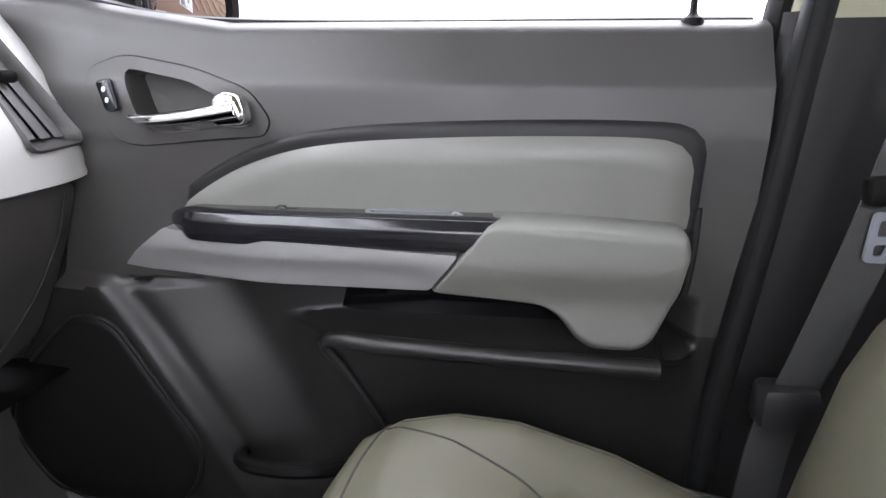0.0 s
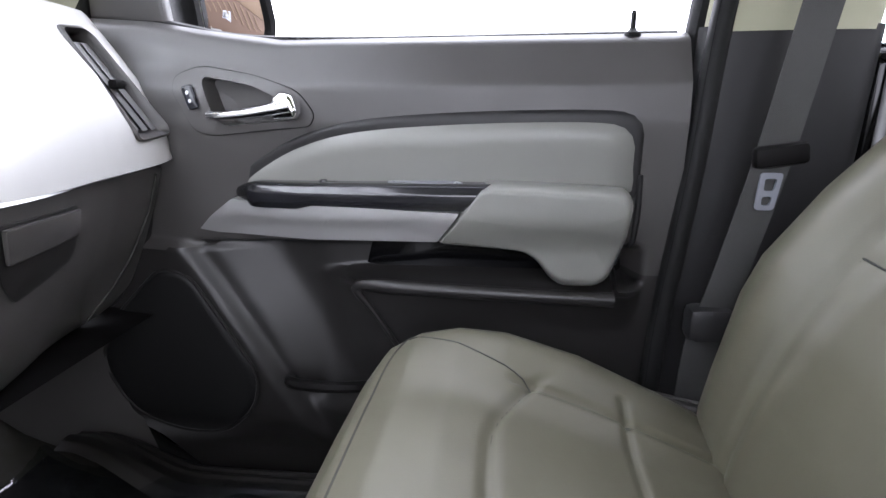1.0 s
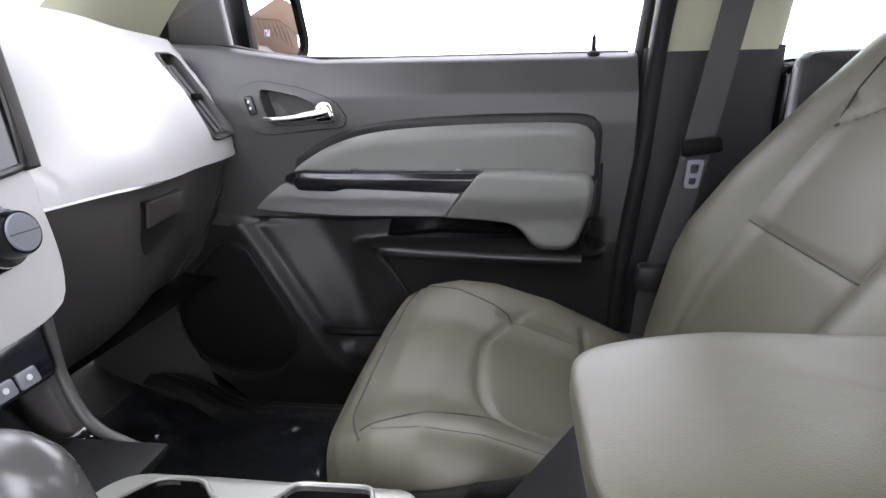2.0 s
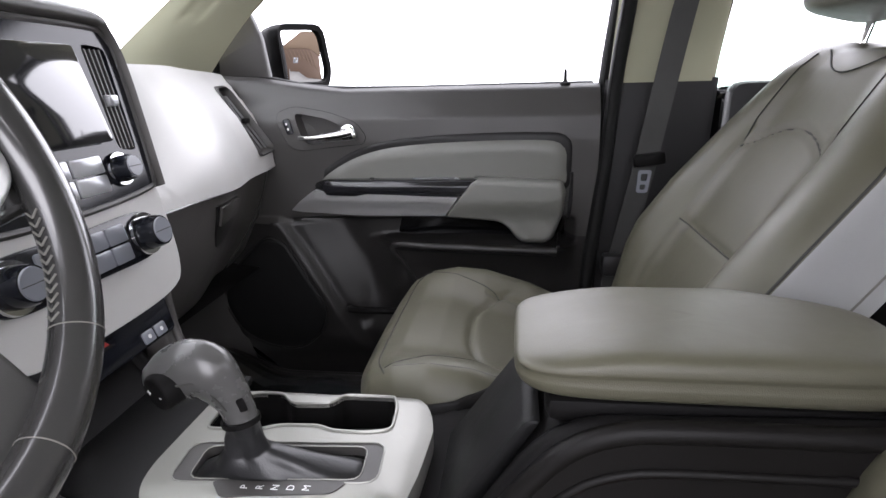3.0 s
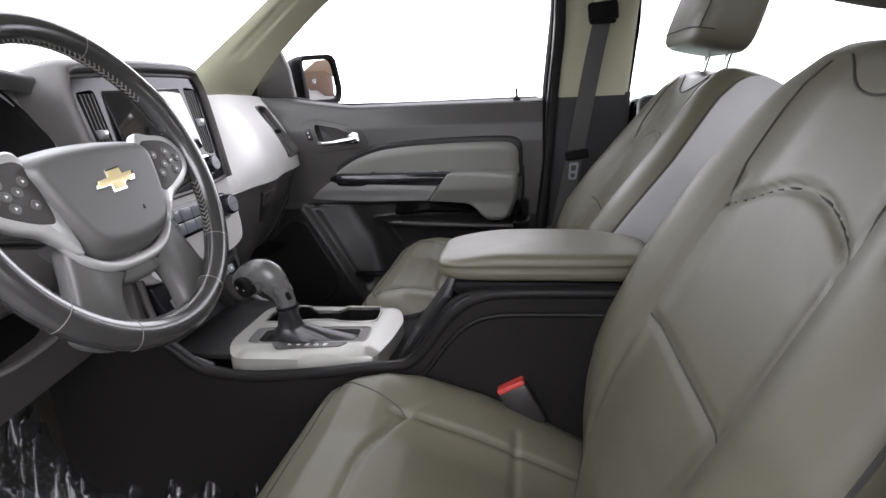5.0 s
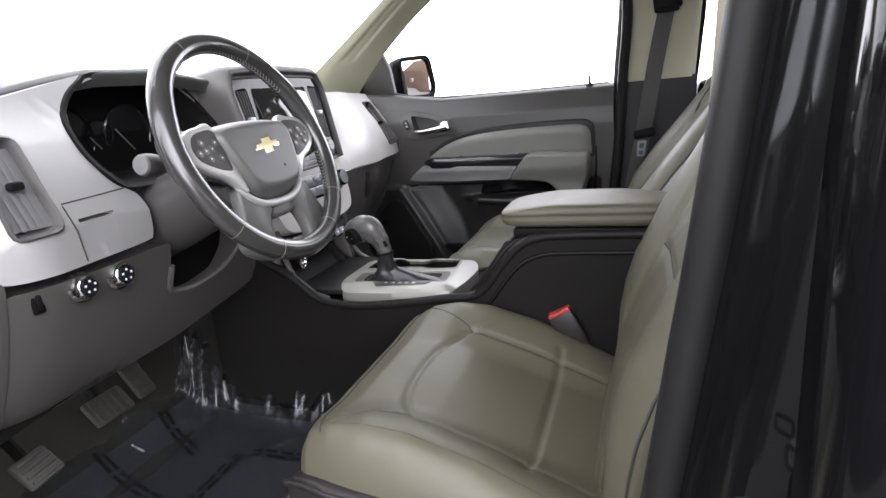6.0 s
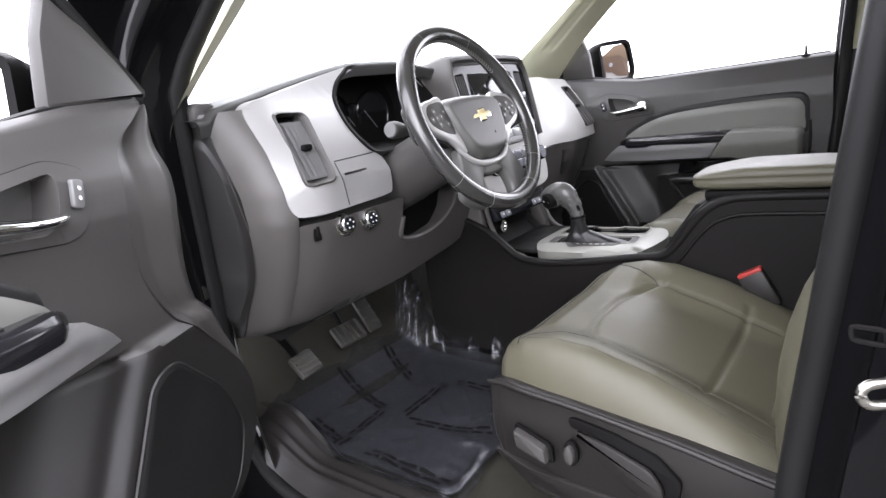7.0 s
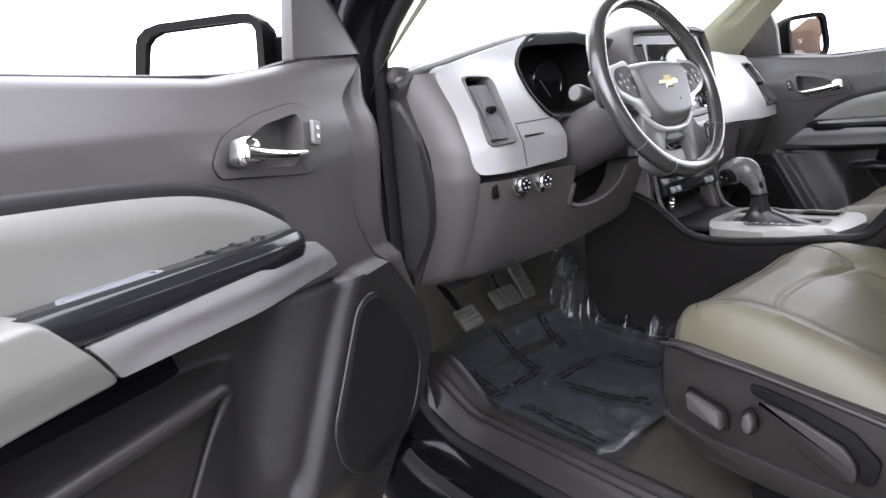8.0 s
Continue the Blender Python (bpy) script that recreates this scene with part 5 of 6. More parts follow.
for s in (-1, 1):
    turn_knob(s * 0.104, -0.169, 0.008, 0.0165, 0.022, stack, "radio knob with silver cap")
for i in range(2):
    for j in range(3):
        part("radio_button", prism(rounded([(-0.078 + 0.053 * j, -0.148 - 0.023 * i), (-0.028 + 0.053 * j, -0.148 - 0.023 * i), (-0.028 + 0.053 * j, -0.169 - 0.023 * i), (-0.078 + 0.053 * j, -0.169 - 0.023 * i)], 0.003, 3), st_map, 0.006, 0.0105, 0.0015), BUTTON_PALE, stack)
# silver climate frame below
clim = curve([(-0.155, -0.198), (0, -0.206), (0.155, -0.198), (0.165, -0.235), (0.155, -0.305), (0.12, -0.335), (0, -0.342), (-0.12, -0.335), (-0.155, -0.305), (-0.165, -0.235)], 60, closed=True)
part("climate_frame", sheet([clim], lambda a, b, d: st_map(a, b, 0.004 + 0.12 * max(0, -b - 0.215) * 0.35 - d), 0.04, 0.03), SILVER_LIT, stack, "satin silver climate surround", bevel=0.005, angle=50)
pill = curve([(-0.133, -0.240), (-0.10, -0.224), (0, -0.225), (0.10, -0.224), (0.133, -0.240), (0.133, -0.265), (0.10, -0.282), (0, -0.282), (-0.10, -0.282), (-0.133, -0.265)], 50, closed=True)
part("climate_panel", prism(pill, st_map, 0.004, 0.0115, 0.002), GLOSS_BLACK, stack, "black climate control panel")
for s in (-1, 1):
    turn_knob(s * 0.101, -0.253, 0.0115, 0.0215, 0.026, stack, "climate knob with silver cap")
for i in range(2):
    for j in range(4):
        part("climate_button", prism(rounded([(-0.067 + 0.034 * j, -0.231 - 0.0235 * i), (-0.035 + 0.034 * j, -0.231 - 0.0235 * i), (-0.035 + 0.034 * j, -0.2525 - 0.0235 * i), (-0.067 + 0.034 * j, -0.2525 - 0.0235 * i)], 0.003, 3), st_map, 0.0105, 0.0145, 0.0015), BUTTON, stack)
# switch bank and cubby
bank = frame3((-0.385, SY, 1.005), (0, 1, 0), Vector((-0.35, 0, 0.94)).normalized(), Vector((0.94, 0, 0.35)).normalized())
part("switch_bank", prism(rounded([(-0.125, -0.028), (0.125, -0.028), (0.135, 0.028), (-0.135, 0.028)], 0.008, 4), bank, -0.03, 0.004, 0.004), GLOSS_BLACK, stack, "black switch bank")
part("hazard_switch", prism(rounded([(-0.02, -0.002), (0.02, -0.002), (0.02, 0.02), (-0.02, 0.02)], 0.003, 3), bank, 0.003, 0.0055, 0.001), GLOSS_BLACK, stack)
part("hazard_mark", prism([(-0.008, 0.003), (0.008, 0.003), (0.0, 0.015)], bank, 0.0055, 0.0062, 0.0002), RED, stack)
for a in (-0.095, -0.07, 0.07, 0.095):
    part("seat_heat_switch", prism(rounded([(a - 0.011, -0.024), (a + 0.011, -0.024), (a + 0.011, -0.008), (a - 0.011, -0.008)], 0.003, 3), bank, 0.003, 0.0065, 0.0015), BUTTON, stack)
    part("switch_mark", prism(ell(a, -0.016, 0.003, 0.003, 10), bank, 0.0066, 0.0072, 0.0002), WHITE_MARK, stack)
for s in (-1, 1):
    rail = curve([(-0.395, SY + s * 0.148, 1.05), (-0.39, SY + s * 0.144, 1.0), (-0.38, SY + s * 0.14, 0.955), (-0.355, SY + s * 0.136, 0.915), (-0.30, SY + s * 0.132, 0.892)], 24)
    part("silver_rail", tube(rail, 0.006, 8, flat=1.0), DASH_PLASTIC, stack, "grey side rail", angle=70)
    part("stack_flank", prism(rounded([(-0.52, 1.19), (-0.43, 1.17), (-0.405, 1.07), (-0.40, 0.97), (-0.375, 0.90), (-0.60, 0.85), (-0.60, 1.1)], 0.02, 3), lambda a, b, d: (a, SY + s * (0.135 + d), b), 0.0, 0.022, 0.006), DASH_PLASTIC, stack)
part("cubby", box((-0.47, SY, 0.95), (0.10, 0.27, 0.16), 0.02), PLASTIC_DARK, stack)
part("cubby_tray", box((-0.34, SY, 0.905), (0.14, 0.25, 0.012), 0.004), RUBBER, stack)
part("socket", knob((-0.412, SY - 0.05, 0.95), (1, 0, 0), [(0, 0), (0, 0.017), (0.006, 0.016), (0.006, 0.012), (-0.01, 0.011), (-0.01, 0)], 20), CHROME, stack)

# ---- steering wheel and column ----
wheel = thing("steering_wheel", (-0.228, -0.391, 1.249), "black leather steering wheel with silver spoke trim", "steering wheel")
WC = Vector((-0.2277, -0.3907, 1.2486))
wn = Vector((math.cos(radians(21.7)) * math.cos(radians(0.7)), math.cos(radians(21.7)) * math.sin(radians(0.7)), math.sin(radians(21.7))))
wu = Vector((-math.sin(radians(0.7)), math.cos(radians(0.7)), 0))
wv = wn.cross(wu)
wm = lambda a, b, d: tuple(WC + wu * a + wv * b + wn * d)
R0 = 0.176
RT = 0.0165  # half thickness of the rim


def rim(u, v):
    a, q = 2 * math.pi * u, 2 * math.pi * v
    # thumb rests swell the rim beside the spokes
    fat = 1.0 + 0.16 * (math.exp(-((math.degrees(a) - 68) / 14) ** 2) + math.exp(-((math.degrees(a) - 292) / 14) ** 2))
    r = R0 + RT * math.cos(q) - 0.003 * (fat - 1) * 6 * (math.cos(q) < 0) * abs(math.cos(q))
    return wm(r * math.sin(a), r * math.cos(a), 0.0148 * fat * math.sin(q))


rm = part("rim", surf(rim, 140, 24, True, True), RIM_LEATHER, wheel, "black leather rim with grey stitching", angle=80)
for deg in (-26, 26, 128, 206, 154, 232):
    a = radians(deg)
    part("rim_seam", tube([wm((R0 + 0.01645 * math.cos(q)) * math.sin(a), (R0 + 0.01645 * math.cos(q)) * math.cos(a), 0.01475 * math.sin(q)) for q in np.linspace(0, 2 * math.pi, 24, endpoint=False)], 0.0005, 5, closed=True), THREAD, rm)
for a0, a1 in ((-24, 74), (100, 126), (286, 332), (234, 260)):
    V, F = [], []
    for deg in np.arange(a0, a1, 2.3):
        a = radians(deg)
        for sgn in (-1, 1):
            q = math.pi + sgn * 0.30
            p = Vector(wm((R0 + 0.0172 * math.cos(q)) * math.sin(a), (R0 + 0.0172 * math.cos(q)) * math.cos(a), 0.0152 * math.sin(q)))
            a2 = a + radians(1.7)
            p2 = Vector(wm((R0 - 0.0176) * math.sin(a2), (R0 - 0.0176) * math.cos(a2), 0))
            V, F = join((V, F), tube([p, p2], 0.0008, 5))
    part("stitching", (V, F), THREAD, rm)
hub = curve([(-0.093, 0.032), (-0.078, 0.043), (-0.04, 0.048), (0, 0.0495), (0.04, 0.048), (0.078, 0.043), (0.093, 0.032), (0.090, 0.008), (0.079, -0.032), (0.062, -0.066), (0.038, -0.080), (0, -0.084),
             (-0.038, -0.080), (-0.062, -0.066), (-0.079, -0.032), (-0.090, 0.008)], 90, closed=True)
part("airbag_cover", join(pad(hub, ((-0.045, -0.012), (0.045, -0.012)), lambda a, b, d: wm(a, b, d), lambda s: -0.014 + 0.026 * (1 - (1 - min(1, s / 0.34)) ** 2.6), 20),
                          loft([[wm(a, b, -0.014) for a, b in hub], [wm(a * 0.9, b * 0.9, -0.06) for a, b in hub]])), HUB_GREY, wheel, "smooth charcoal airbag cover", angle=75)
emb = [(-0.027, 0.0), (-0.011, 0.0015), (-0.009, 0.0085), (0.011, 0.010), (0.0115, 0.003), (0.027, 0.004), (0.0235, -0.006), (0.008, -0.006), (0.0075, -0.012), (-0.0115, -0.013), (-0.011, -0.006), (-0.031, -0.0075)]
eo = [(a * 1.17 + 0.001, b * 1.26) for a, b in emb]
em = part("emblem_base", prism(eo, lambda a, b, d: wm(a + 0.004, b - 0.001, d), 0.008, 0.0135, 0.001), CHROME, wheel, "chrome-edged emblem plate")
part("emblem", prism(emb, lambda a, b, d: wm(a + 0.004, b - 0.001, d), 0.0125, 0.0147, 0.0008), EMBLEM, em, "pale gold emblem")
part("airbag_print", join(box(wm(0.028, -0.050, 0.0105), (0.001, 0.022, 0.004), 0, rot(0, -22, 0)), box(wm(0.022, -0.040, 0.0115), (0.001, 0.008, 0.005), 0, rot(0, -22, 0))), PLASTIC_DARK, wheel)
for s in (-1, 1):
    lean = lambda a, b, d: wm(a, b, d + 0.06 * max(0, abs(a) - 0.10))
    sp = rounded([(s * 0.07, 0.036), (s * 0.12, 0.044), (s * 0.170, 0.046), (s * 0.174, 0.0), (s * 0.170, -0.026), (s * 0.12, -0.034), (s * 0.08, -0.046)], 0.012, 4)
    spoke = part("spoke", prism(sp, lambda a, b, d: wm(a, b, d - 0.018 + 0.06 * max(0, abs(a) - 0.11)), -0.018, 0.010, 0.006), RIM_LEATHER, wheel, angle=60)
    fr = curve([(s * 0.084, 0.042), (s * 0.115, 0.044), (s * 0.143, 0.037), (s * 0.1575, 0.016), (s * 0.155, -0.006), (s * 0.134, -0.024), (s * 0.106, -0.036), (s * 0.088, -0.052), (s * 0.074, -0.066), (s * 0.072, -0.04)], 60, closed=True)
    part("spoke_trim", prism(fr, lean, -0.014, 0.001, 0.004), SPOKE_SILVER, spoke, "satin silver spoke trim", angle=60)
    bp_ = curve([(s * 0.088, 0.034), (s * 0.115, 0.036), (s * 0.137, 0.029), (s * 0.1475, 0.012), (s * 0.143, -0.005), (s * 0.124, -0.017), (s * 0.098, -0.027), (s * 0.086, -0.026), (s * 0.084, 0.0)], 44, closed=True)
    bpd = part("button_pad", prism(bp_, lean, -0.004, 0.0022, 0.0015), PLASTIC, spoke, "charcoal button pad")
    for k in range(7):
        an = radians(90 * k + 10)
        ox, oz = (0.0145 * math.cos(an), 0.0125 * math.sin(an)) if k < 4 else ((0, 0) if k == 4 else (-s * 0.026, 0.011 if k == 5 else -0.013))
        part("button", prism(ell(s * 0.124 + ox, 0.006 + oz, 0.0062, 0.0055, 14), lean, 0.0015, 0.0036, 0.0007), HUB_GREY, bpd)
        part("button_mark", prism(ell(s * 0.124 + ox, 0.006 + oz, 0.0019, 0.0019, 3), lean, 0.0037, 0.0041, 0.0001), WHITE_MARK, bpd)
    lo_ = curve([(s * 0.080, -0.050), (s * 0.092, -0.080), (s * 0.106, -0.115), (s * 0.114, -0.140), (s * 0.085, -0.163), (s * 0.048, -0.170), (s * 0.046, -0.140), (s * 0.038, -0.113), (s * 0.020, -0.097), (s * 0.04, -0.085), (s * 0.062, -0.070)], 60, closed=True)
    part("lower_spoke", prism(lo_, lambda a, b, d: wm(a, b, d - 0.10 * max(0, -b - 0.10)), -0.034, -0.010, 0.007), HUB_GREY, wheel, "satin grey lower spoke", angle=60)
trimline = curve([(-0.088, -0.045), (-0.070, -0.070), (-0.042, -0.087), (0, -0.0915), (0.042, -0.087), (0.070, -0.070), (0.088, -0.045)], 50)
part("silver_u", tube([wm(a, b, -0.010) for a, b in trimline], [0.0042 + 0.002 * math.sin(math.pi * i / 49) for i in range(50)], 10, flat=1.2, up=tuple(wn)), SPOKE_SILVER, wheel, "satin silver edge under the airbag", angle=70)
part("lower_bridge", prism(curve([(-0.05, -0.080), (0, -0.090), (0.05, -0.080), (0.042, -0.105), (0.022, -0.112), (0, -0.113), (-0.022, -0.112), (-0.042, -0.105)], 40, closed=True), wm, -0.034, -0.014, 0.006), HUB_GREY, wheel, angle=60)
column = thing("steering_column", (-0.42, -0.39, 1.15), "black steering column shroud with stalks", "steering column")
part("shroud", loft([[tuple(WC + wu * (0.064 * k * math.cos(t)) + wv * ((0.05 * math.sin(t) if math.sin(t) > 0 else 0.078 * math.sin(t)) * k - 0.01) - wn * dd) for t in np.linspace(0, 2 * math.pi, 32, endpoint=False)]
                     for dd, k in ((0.045, 0.55), (0.052, 0.78), (0.06, 0.85), (0.14, 0.95), (0.22, 1.0), (0.30, 1.0))]), PLASTIC, column, "charcoal column shroud with tilt gap", angle=50)
for s in (-1, 1):
    e0 = WC - wn * 0.075 + wu * (s * 0.055) + wv * 0.012
    e1 = e0 + wu * (s * 0.115) + wv * 0.012 + wn * 0.01
    part("stalk", tube(curve([e0, e0 + (e1 - e0) * 0.4, e1], 14), [0.011, 0.011, 0.0105, 0.010, 0.0095, 0.009, 0.009, 0.009, 0.010, 0.012, 0.014, 0.0155, 0.016, 0.015], 14), PLASTIC, column, "black control stalk")
    part("stalk_end", knob(e1, e1 - e0, [(-0.001, 0), (-0.001, 0.0145), (0.003, 0.013), (0.004, 0)], 18), VENT_GREY, column)

# ---- centre console ----
console = thing("centre_console", (0.05, -0.03, 0.6), "black centre console with silver shifter plate and padded armrest", "car console")
side_line = curve([(-0.50, 1.0), (-0.44, 0.965), (-0.385, 0.905), (-0.33, 0.878), (-0.27, 0.872), (-0.12, 0.876), (0.0, 0.888), (0.04, 0.91), (0.075, 0.955), (0.11, 1.005), (0.145, 1.03), (0.20, 1.036), (0.44, 1.042), (0.50, 1.03)], 60)
prof = list(side_line) + [(0.53, 0.62), (-0.62, 0.62), (-0.62, 0.98)]
Y0, Y1 = -0.158, 0.098
def console_y(a, y):
    """The passenger's side of the body draws in under the armrest."""
    return y if y < 0 else y * (1 - 0.78 * sm(0.02, 0.10, a))


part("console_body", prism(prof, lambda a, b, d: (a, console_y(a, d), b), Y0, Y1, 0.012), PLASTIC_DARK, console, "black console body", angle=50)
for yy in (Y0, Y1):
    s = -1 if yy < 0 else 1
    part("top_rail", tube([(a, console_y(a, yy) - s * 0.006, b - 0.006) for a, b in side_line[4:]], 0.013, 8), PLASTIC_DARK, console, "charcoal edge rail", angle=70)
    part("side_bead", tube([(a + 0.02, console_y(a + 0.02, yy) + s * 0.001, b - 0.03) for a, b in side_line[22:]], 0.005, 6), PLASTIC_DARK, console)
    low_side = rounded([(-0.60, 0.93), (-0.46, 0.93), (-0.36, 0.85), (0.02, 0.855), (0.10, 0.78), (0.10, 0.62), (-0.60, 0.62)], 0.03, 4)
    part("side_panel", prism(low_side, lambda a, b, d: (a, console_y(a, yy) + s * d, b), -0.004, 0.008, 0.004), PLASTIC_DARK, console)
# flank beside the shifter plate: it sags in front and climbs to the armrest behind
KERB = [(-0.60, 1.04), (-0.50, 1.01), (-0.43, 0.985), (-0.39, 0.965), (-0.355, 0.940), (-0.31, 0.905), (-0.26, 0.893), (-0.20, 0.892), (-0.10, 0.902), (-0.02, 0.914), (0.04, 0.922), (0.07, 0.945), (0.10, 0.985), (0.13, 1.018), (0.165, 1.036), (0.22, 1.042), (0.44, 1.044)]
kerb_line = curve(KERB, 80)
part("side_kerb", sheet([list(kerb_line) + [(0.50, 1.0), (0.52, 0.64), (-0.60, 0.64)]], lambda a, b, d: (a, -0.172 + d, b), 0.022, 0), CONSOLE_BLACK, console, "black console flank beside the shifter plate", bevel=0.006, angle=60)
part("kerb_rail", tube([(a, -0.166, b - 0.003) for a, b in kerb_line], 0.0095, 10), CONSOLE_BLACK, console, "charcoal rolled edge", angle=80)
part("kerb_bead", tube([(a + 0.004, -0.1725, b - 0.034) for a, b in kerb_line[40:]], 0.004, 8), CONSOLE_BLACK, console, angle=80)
PZ = 0.925


def plate_map(a, b, d):
    e = max(0.0, (abs(b + 0.036) - 0.083) / 0.02)
    f = sm(-0.035, 0.012, a)
    return a, b, PZ + d - 0.010 * min(1.2, e) ** 2 - 0.014 * f


outer = rounded([(-0.278, 0.035), (-0.25, 0.060), (-0.05, 0.074), (-0.012, 0.05), (0.0, 0.01), (-0.004, -0.07), (-0.012, -0.134), (-0.04, -0.141), (-0.245, -0.148), (-0.268, -0.140), (-0.278, -0.10)], 0.02, 5)
cups = rounded([(-0.256, -0.031), (-0.260, 0.016), (-0.235, 0.050), (-0.196, 0.051), (-0.177, 0.029), (-0.128, 0.033), (-0.118, 0.056), (-0.056, 0.059), (-0.047, 0.03), (-0.044, -0.015), (-0.075, -0.023), (-0.112, -0.022), (-0.128, -0.014), (-0.175, -0.017), (-0.195, -0.028)], 0.010, 4)
gate = rounded([(-0.255, -0.055), (-0.045, -0.038), (-0.040, -0.103), (-0.248, -0.120)], 0.016, 4)
part("shifter_plate", sheet([outer, cups, gate], lambda a, b, d: plate_map(a, b, -d), 0.05, 0.012), PLATE, console, "satin warm grey shifter plate", bevel=0.004, angle=50)
cw = join(loft([[plate_map(a, b, -0.001) for a, b in cups], [plate_map(a, b, -0.006) for a, b in cups], [(a * 0.98 - 0.003, b * 0.95, PZ - 0.07) for a, b in cups]], caps=False), ([(a * 0.98 - 0.003, b * 0.95, PZ - 0.07) for a, b in cups], [tuple(range(len(cups)))]))
part("cup_holder", cw, PLASTIC_DARK, console, "black double cup holder")
part("cup_rim", tube([plate_map(a, b, 0.0005) for a, b in cups], 0.002, 6, closed=True), PLATE, console)
gi = [(-0.147 + (a + 0.147) * 0.83, -0.078 + (b + 0.078) * 0.82) for a, b in gate]
part("gate_frame", loft([[plate_map(a, b, -0.001) for a, b in gate], [plate_map(a, b, -0.0012) for a, b in gi], [plate_map(a, b, -0.012) for a, b in gi]], caps=False), PLASTIC, console, "charcoal gate surround", angle=45)
part("gate_rim", tube([plate_map(a, b, 0.0002) for a, b in gate], 0.0009, 6, closed=True), PLATE, console)
part("inner_rim", tube([plate_map(a, b, -0.001) for a, b in gi], 0.0007, 6, closed=True), PLATE, console)
ind = rounded([(-0.203, -0.116), (-0.068, -0.105), (-0.080, -0.1225), (-0.188, -0.132)], 0.007, 4)
part("gear_indicator", sheet([ind], lambda a, b, d: plate_map(a, b, 0.0012 - d), 0.006, 0.012), PLASTIC, console, "black gear indicator strip")
for k, ch in enumerate("PRNDM"):
    letters(ch, 0.0105, (-0.166 + 0.0152 * k, -0.1215 + 0.001 * k, PZ + 0.0012), (0, 1, 0), (-1, 0, 0), WHITE_MARK, console)
part("boot_floor", sheet([gi], lambda a, b, d: plate_map(a, b, -0.012 - d), 0.003, 0), PLASTIC_DARK, console)
# padded armrest lid
def arm(u, v):
    th, ph = math.pi * (u - 0.5), 2 * math.pi * v
    cp = lambda q, p: math.copysign(abs(q) ** p, q)
    w = cp(math.cos(th), 0.20)
    x = 0.252 + 0.162 * w * cp(math.cos(ph), 0.34)
    y = -0.060 + 0.088 * w * cp(math.sin(ph), 0.34)
    zz = cp(math.sin(th), 0.55)
    z = 1.066 + (0.024 if zz > 0 else 0.020) * zz
    z -= 0.010 * sm(0.20, 0.09, x) * (zz > 0) * zz
    if x > 0.30:
        y -= (x - 0.30) * 0.45 * max(0.0, (y + 0.148) / 0.176)
    # the top pad is sewn to the side band
    crease = 0.0025 * math.exp(-((zz - 0.15) / 0.10) ** 2)
    return x - crease * math.copysign(1, math.cos(ph)) * abs(math.cos(ph)), y - crease * math.copysign(1, math.sin(ph)) * abs(math.sin(ph)), z


part("armrest_lid", surf(arm, 64, 110, wrap_v=True), LEATHER, console, "olive grey padded armrest lid", angle=80)
part("lid_base", box((0.262, -0.058, 1.036), (0.29, 0.165, 0.022), 0.008), PLASTIC_DARK, console)
part("front_bin", prism(rounded([(0.015, 0.90), (0.10, 1.02), (0.115, 1.02), (0.06, 0.93), (0.03, 0.89)], 0.006, 3), lambda a, b, d: (a, d, b), -0.13, 0.02, 0.004), RUBBER, console)

# ---- gear shifter ----
shifter = thing("gear_shifter", (-0.155, -0.094, 0.915), "grey gear lever with a leather boot", "gear lever")
def boot(u, v):
    t = 2 * math.pi * v
    z = interp(u, [0, 0.15, 0.3, 0.5, 0.75, 1.0], [0.914, 0.919, 0.930, 0.948, 0.970, 0.988])
    rx = interp(u, [0, 0.15, 0.3, 0.5, 0.75, 1.0], [0.088, 0.080, 0.052, 0.021, 0.016, 0.0165])
    ry = interp(u, [0, 0.15, 0.3, 0.5, 0.75, 1.0], [0.027, 0.026, 0.023, 0.018, 0.0155, 0.0160])
    cx = interp(u, [0, 0.15, 0.3, 0.5, 0.75, 1.0], [-0.147, -0.150, -0.160, -0.174, -0.173, -0.173])
    cy = interp(u, [0, 0.4, 1.0], [-0.079, -0.088, -0.098])
    p = 0.55 + 0.45 * min(1, 2 * u)
    bell = math.sin(math.pi * u)
    fold = 0.0026 * math.sin(3 * t + 5 * u) * bell + 0.0016 * math.sin(7 * t - 9 * u + 1.3) * bell * (1 - u)
    skew = 0.08 * (rx * math.cos(t)) * (1 - u)
    return (cx + (rx + fold) * math.copysign(abs(math.cos(t)) ** p, math.cos(t)), cy + skew + (ry + fold) * math.copysign(abs(math.sin(t)) ** p, math.sin(t)), z + 0.003 * math.sin(2 * t + 1) * bell)


part("boot", surf(boot, 50, 72, wrap_v=True), BOOT_LEATHER, shifter, "creased black leather boot", angle=80)
grip = curve([(-0.173, -0.098, 0.984), (-0.176, -0.098, 1.000), (-0.186, -0.099, 1.021), (-0.203, -0.101, 1.039), (-0.221, -0.104, 1.039), (-0.236, -0.109, 1.030), (-0.244, -0.112, 1.022)], 36)
gr = [interp(i / 35, [0, 0.15, 0.32, 0.5, 0.68, 0.85, 0.95, 1.0], [0.0165, 0.0175, 0.0215, 0.028, 0.0295, 0.0265, 0.023, 0.018]) for i in range(36)]
hd_ = part("knob", tube(grip, gr, 28, flat=0.82, up=(0, 1, 0)), KNOB_GREY, shifter, "grey pistol-grip gear knob", angle=80)
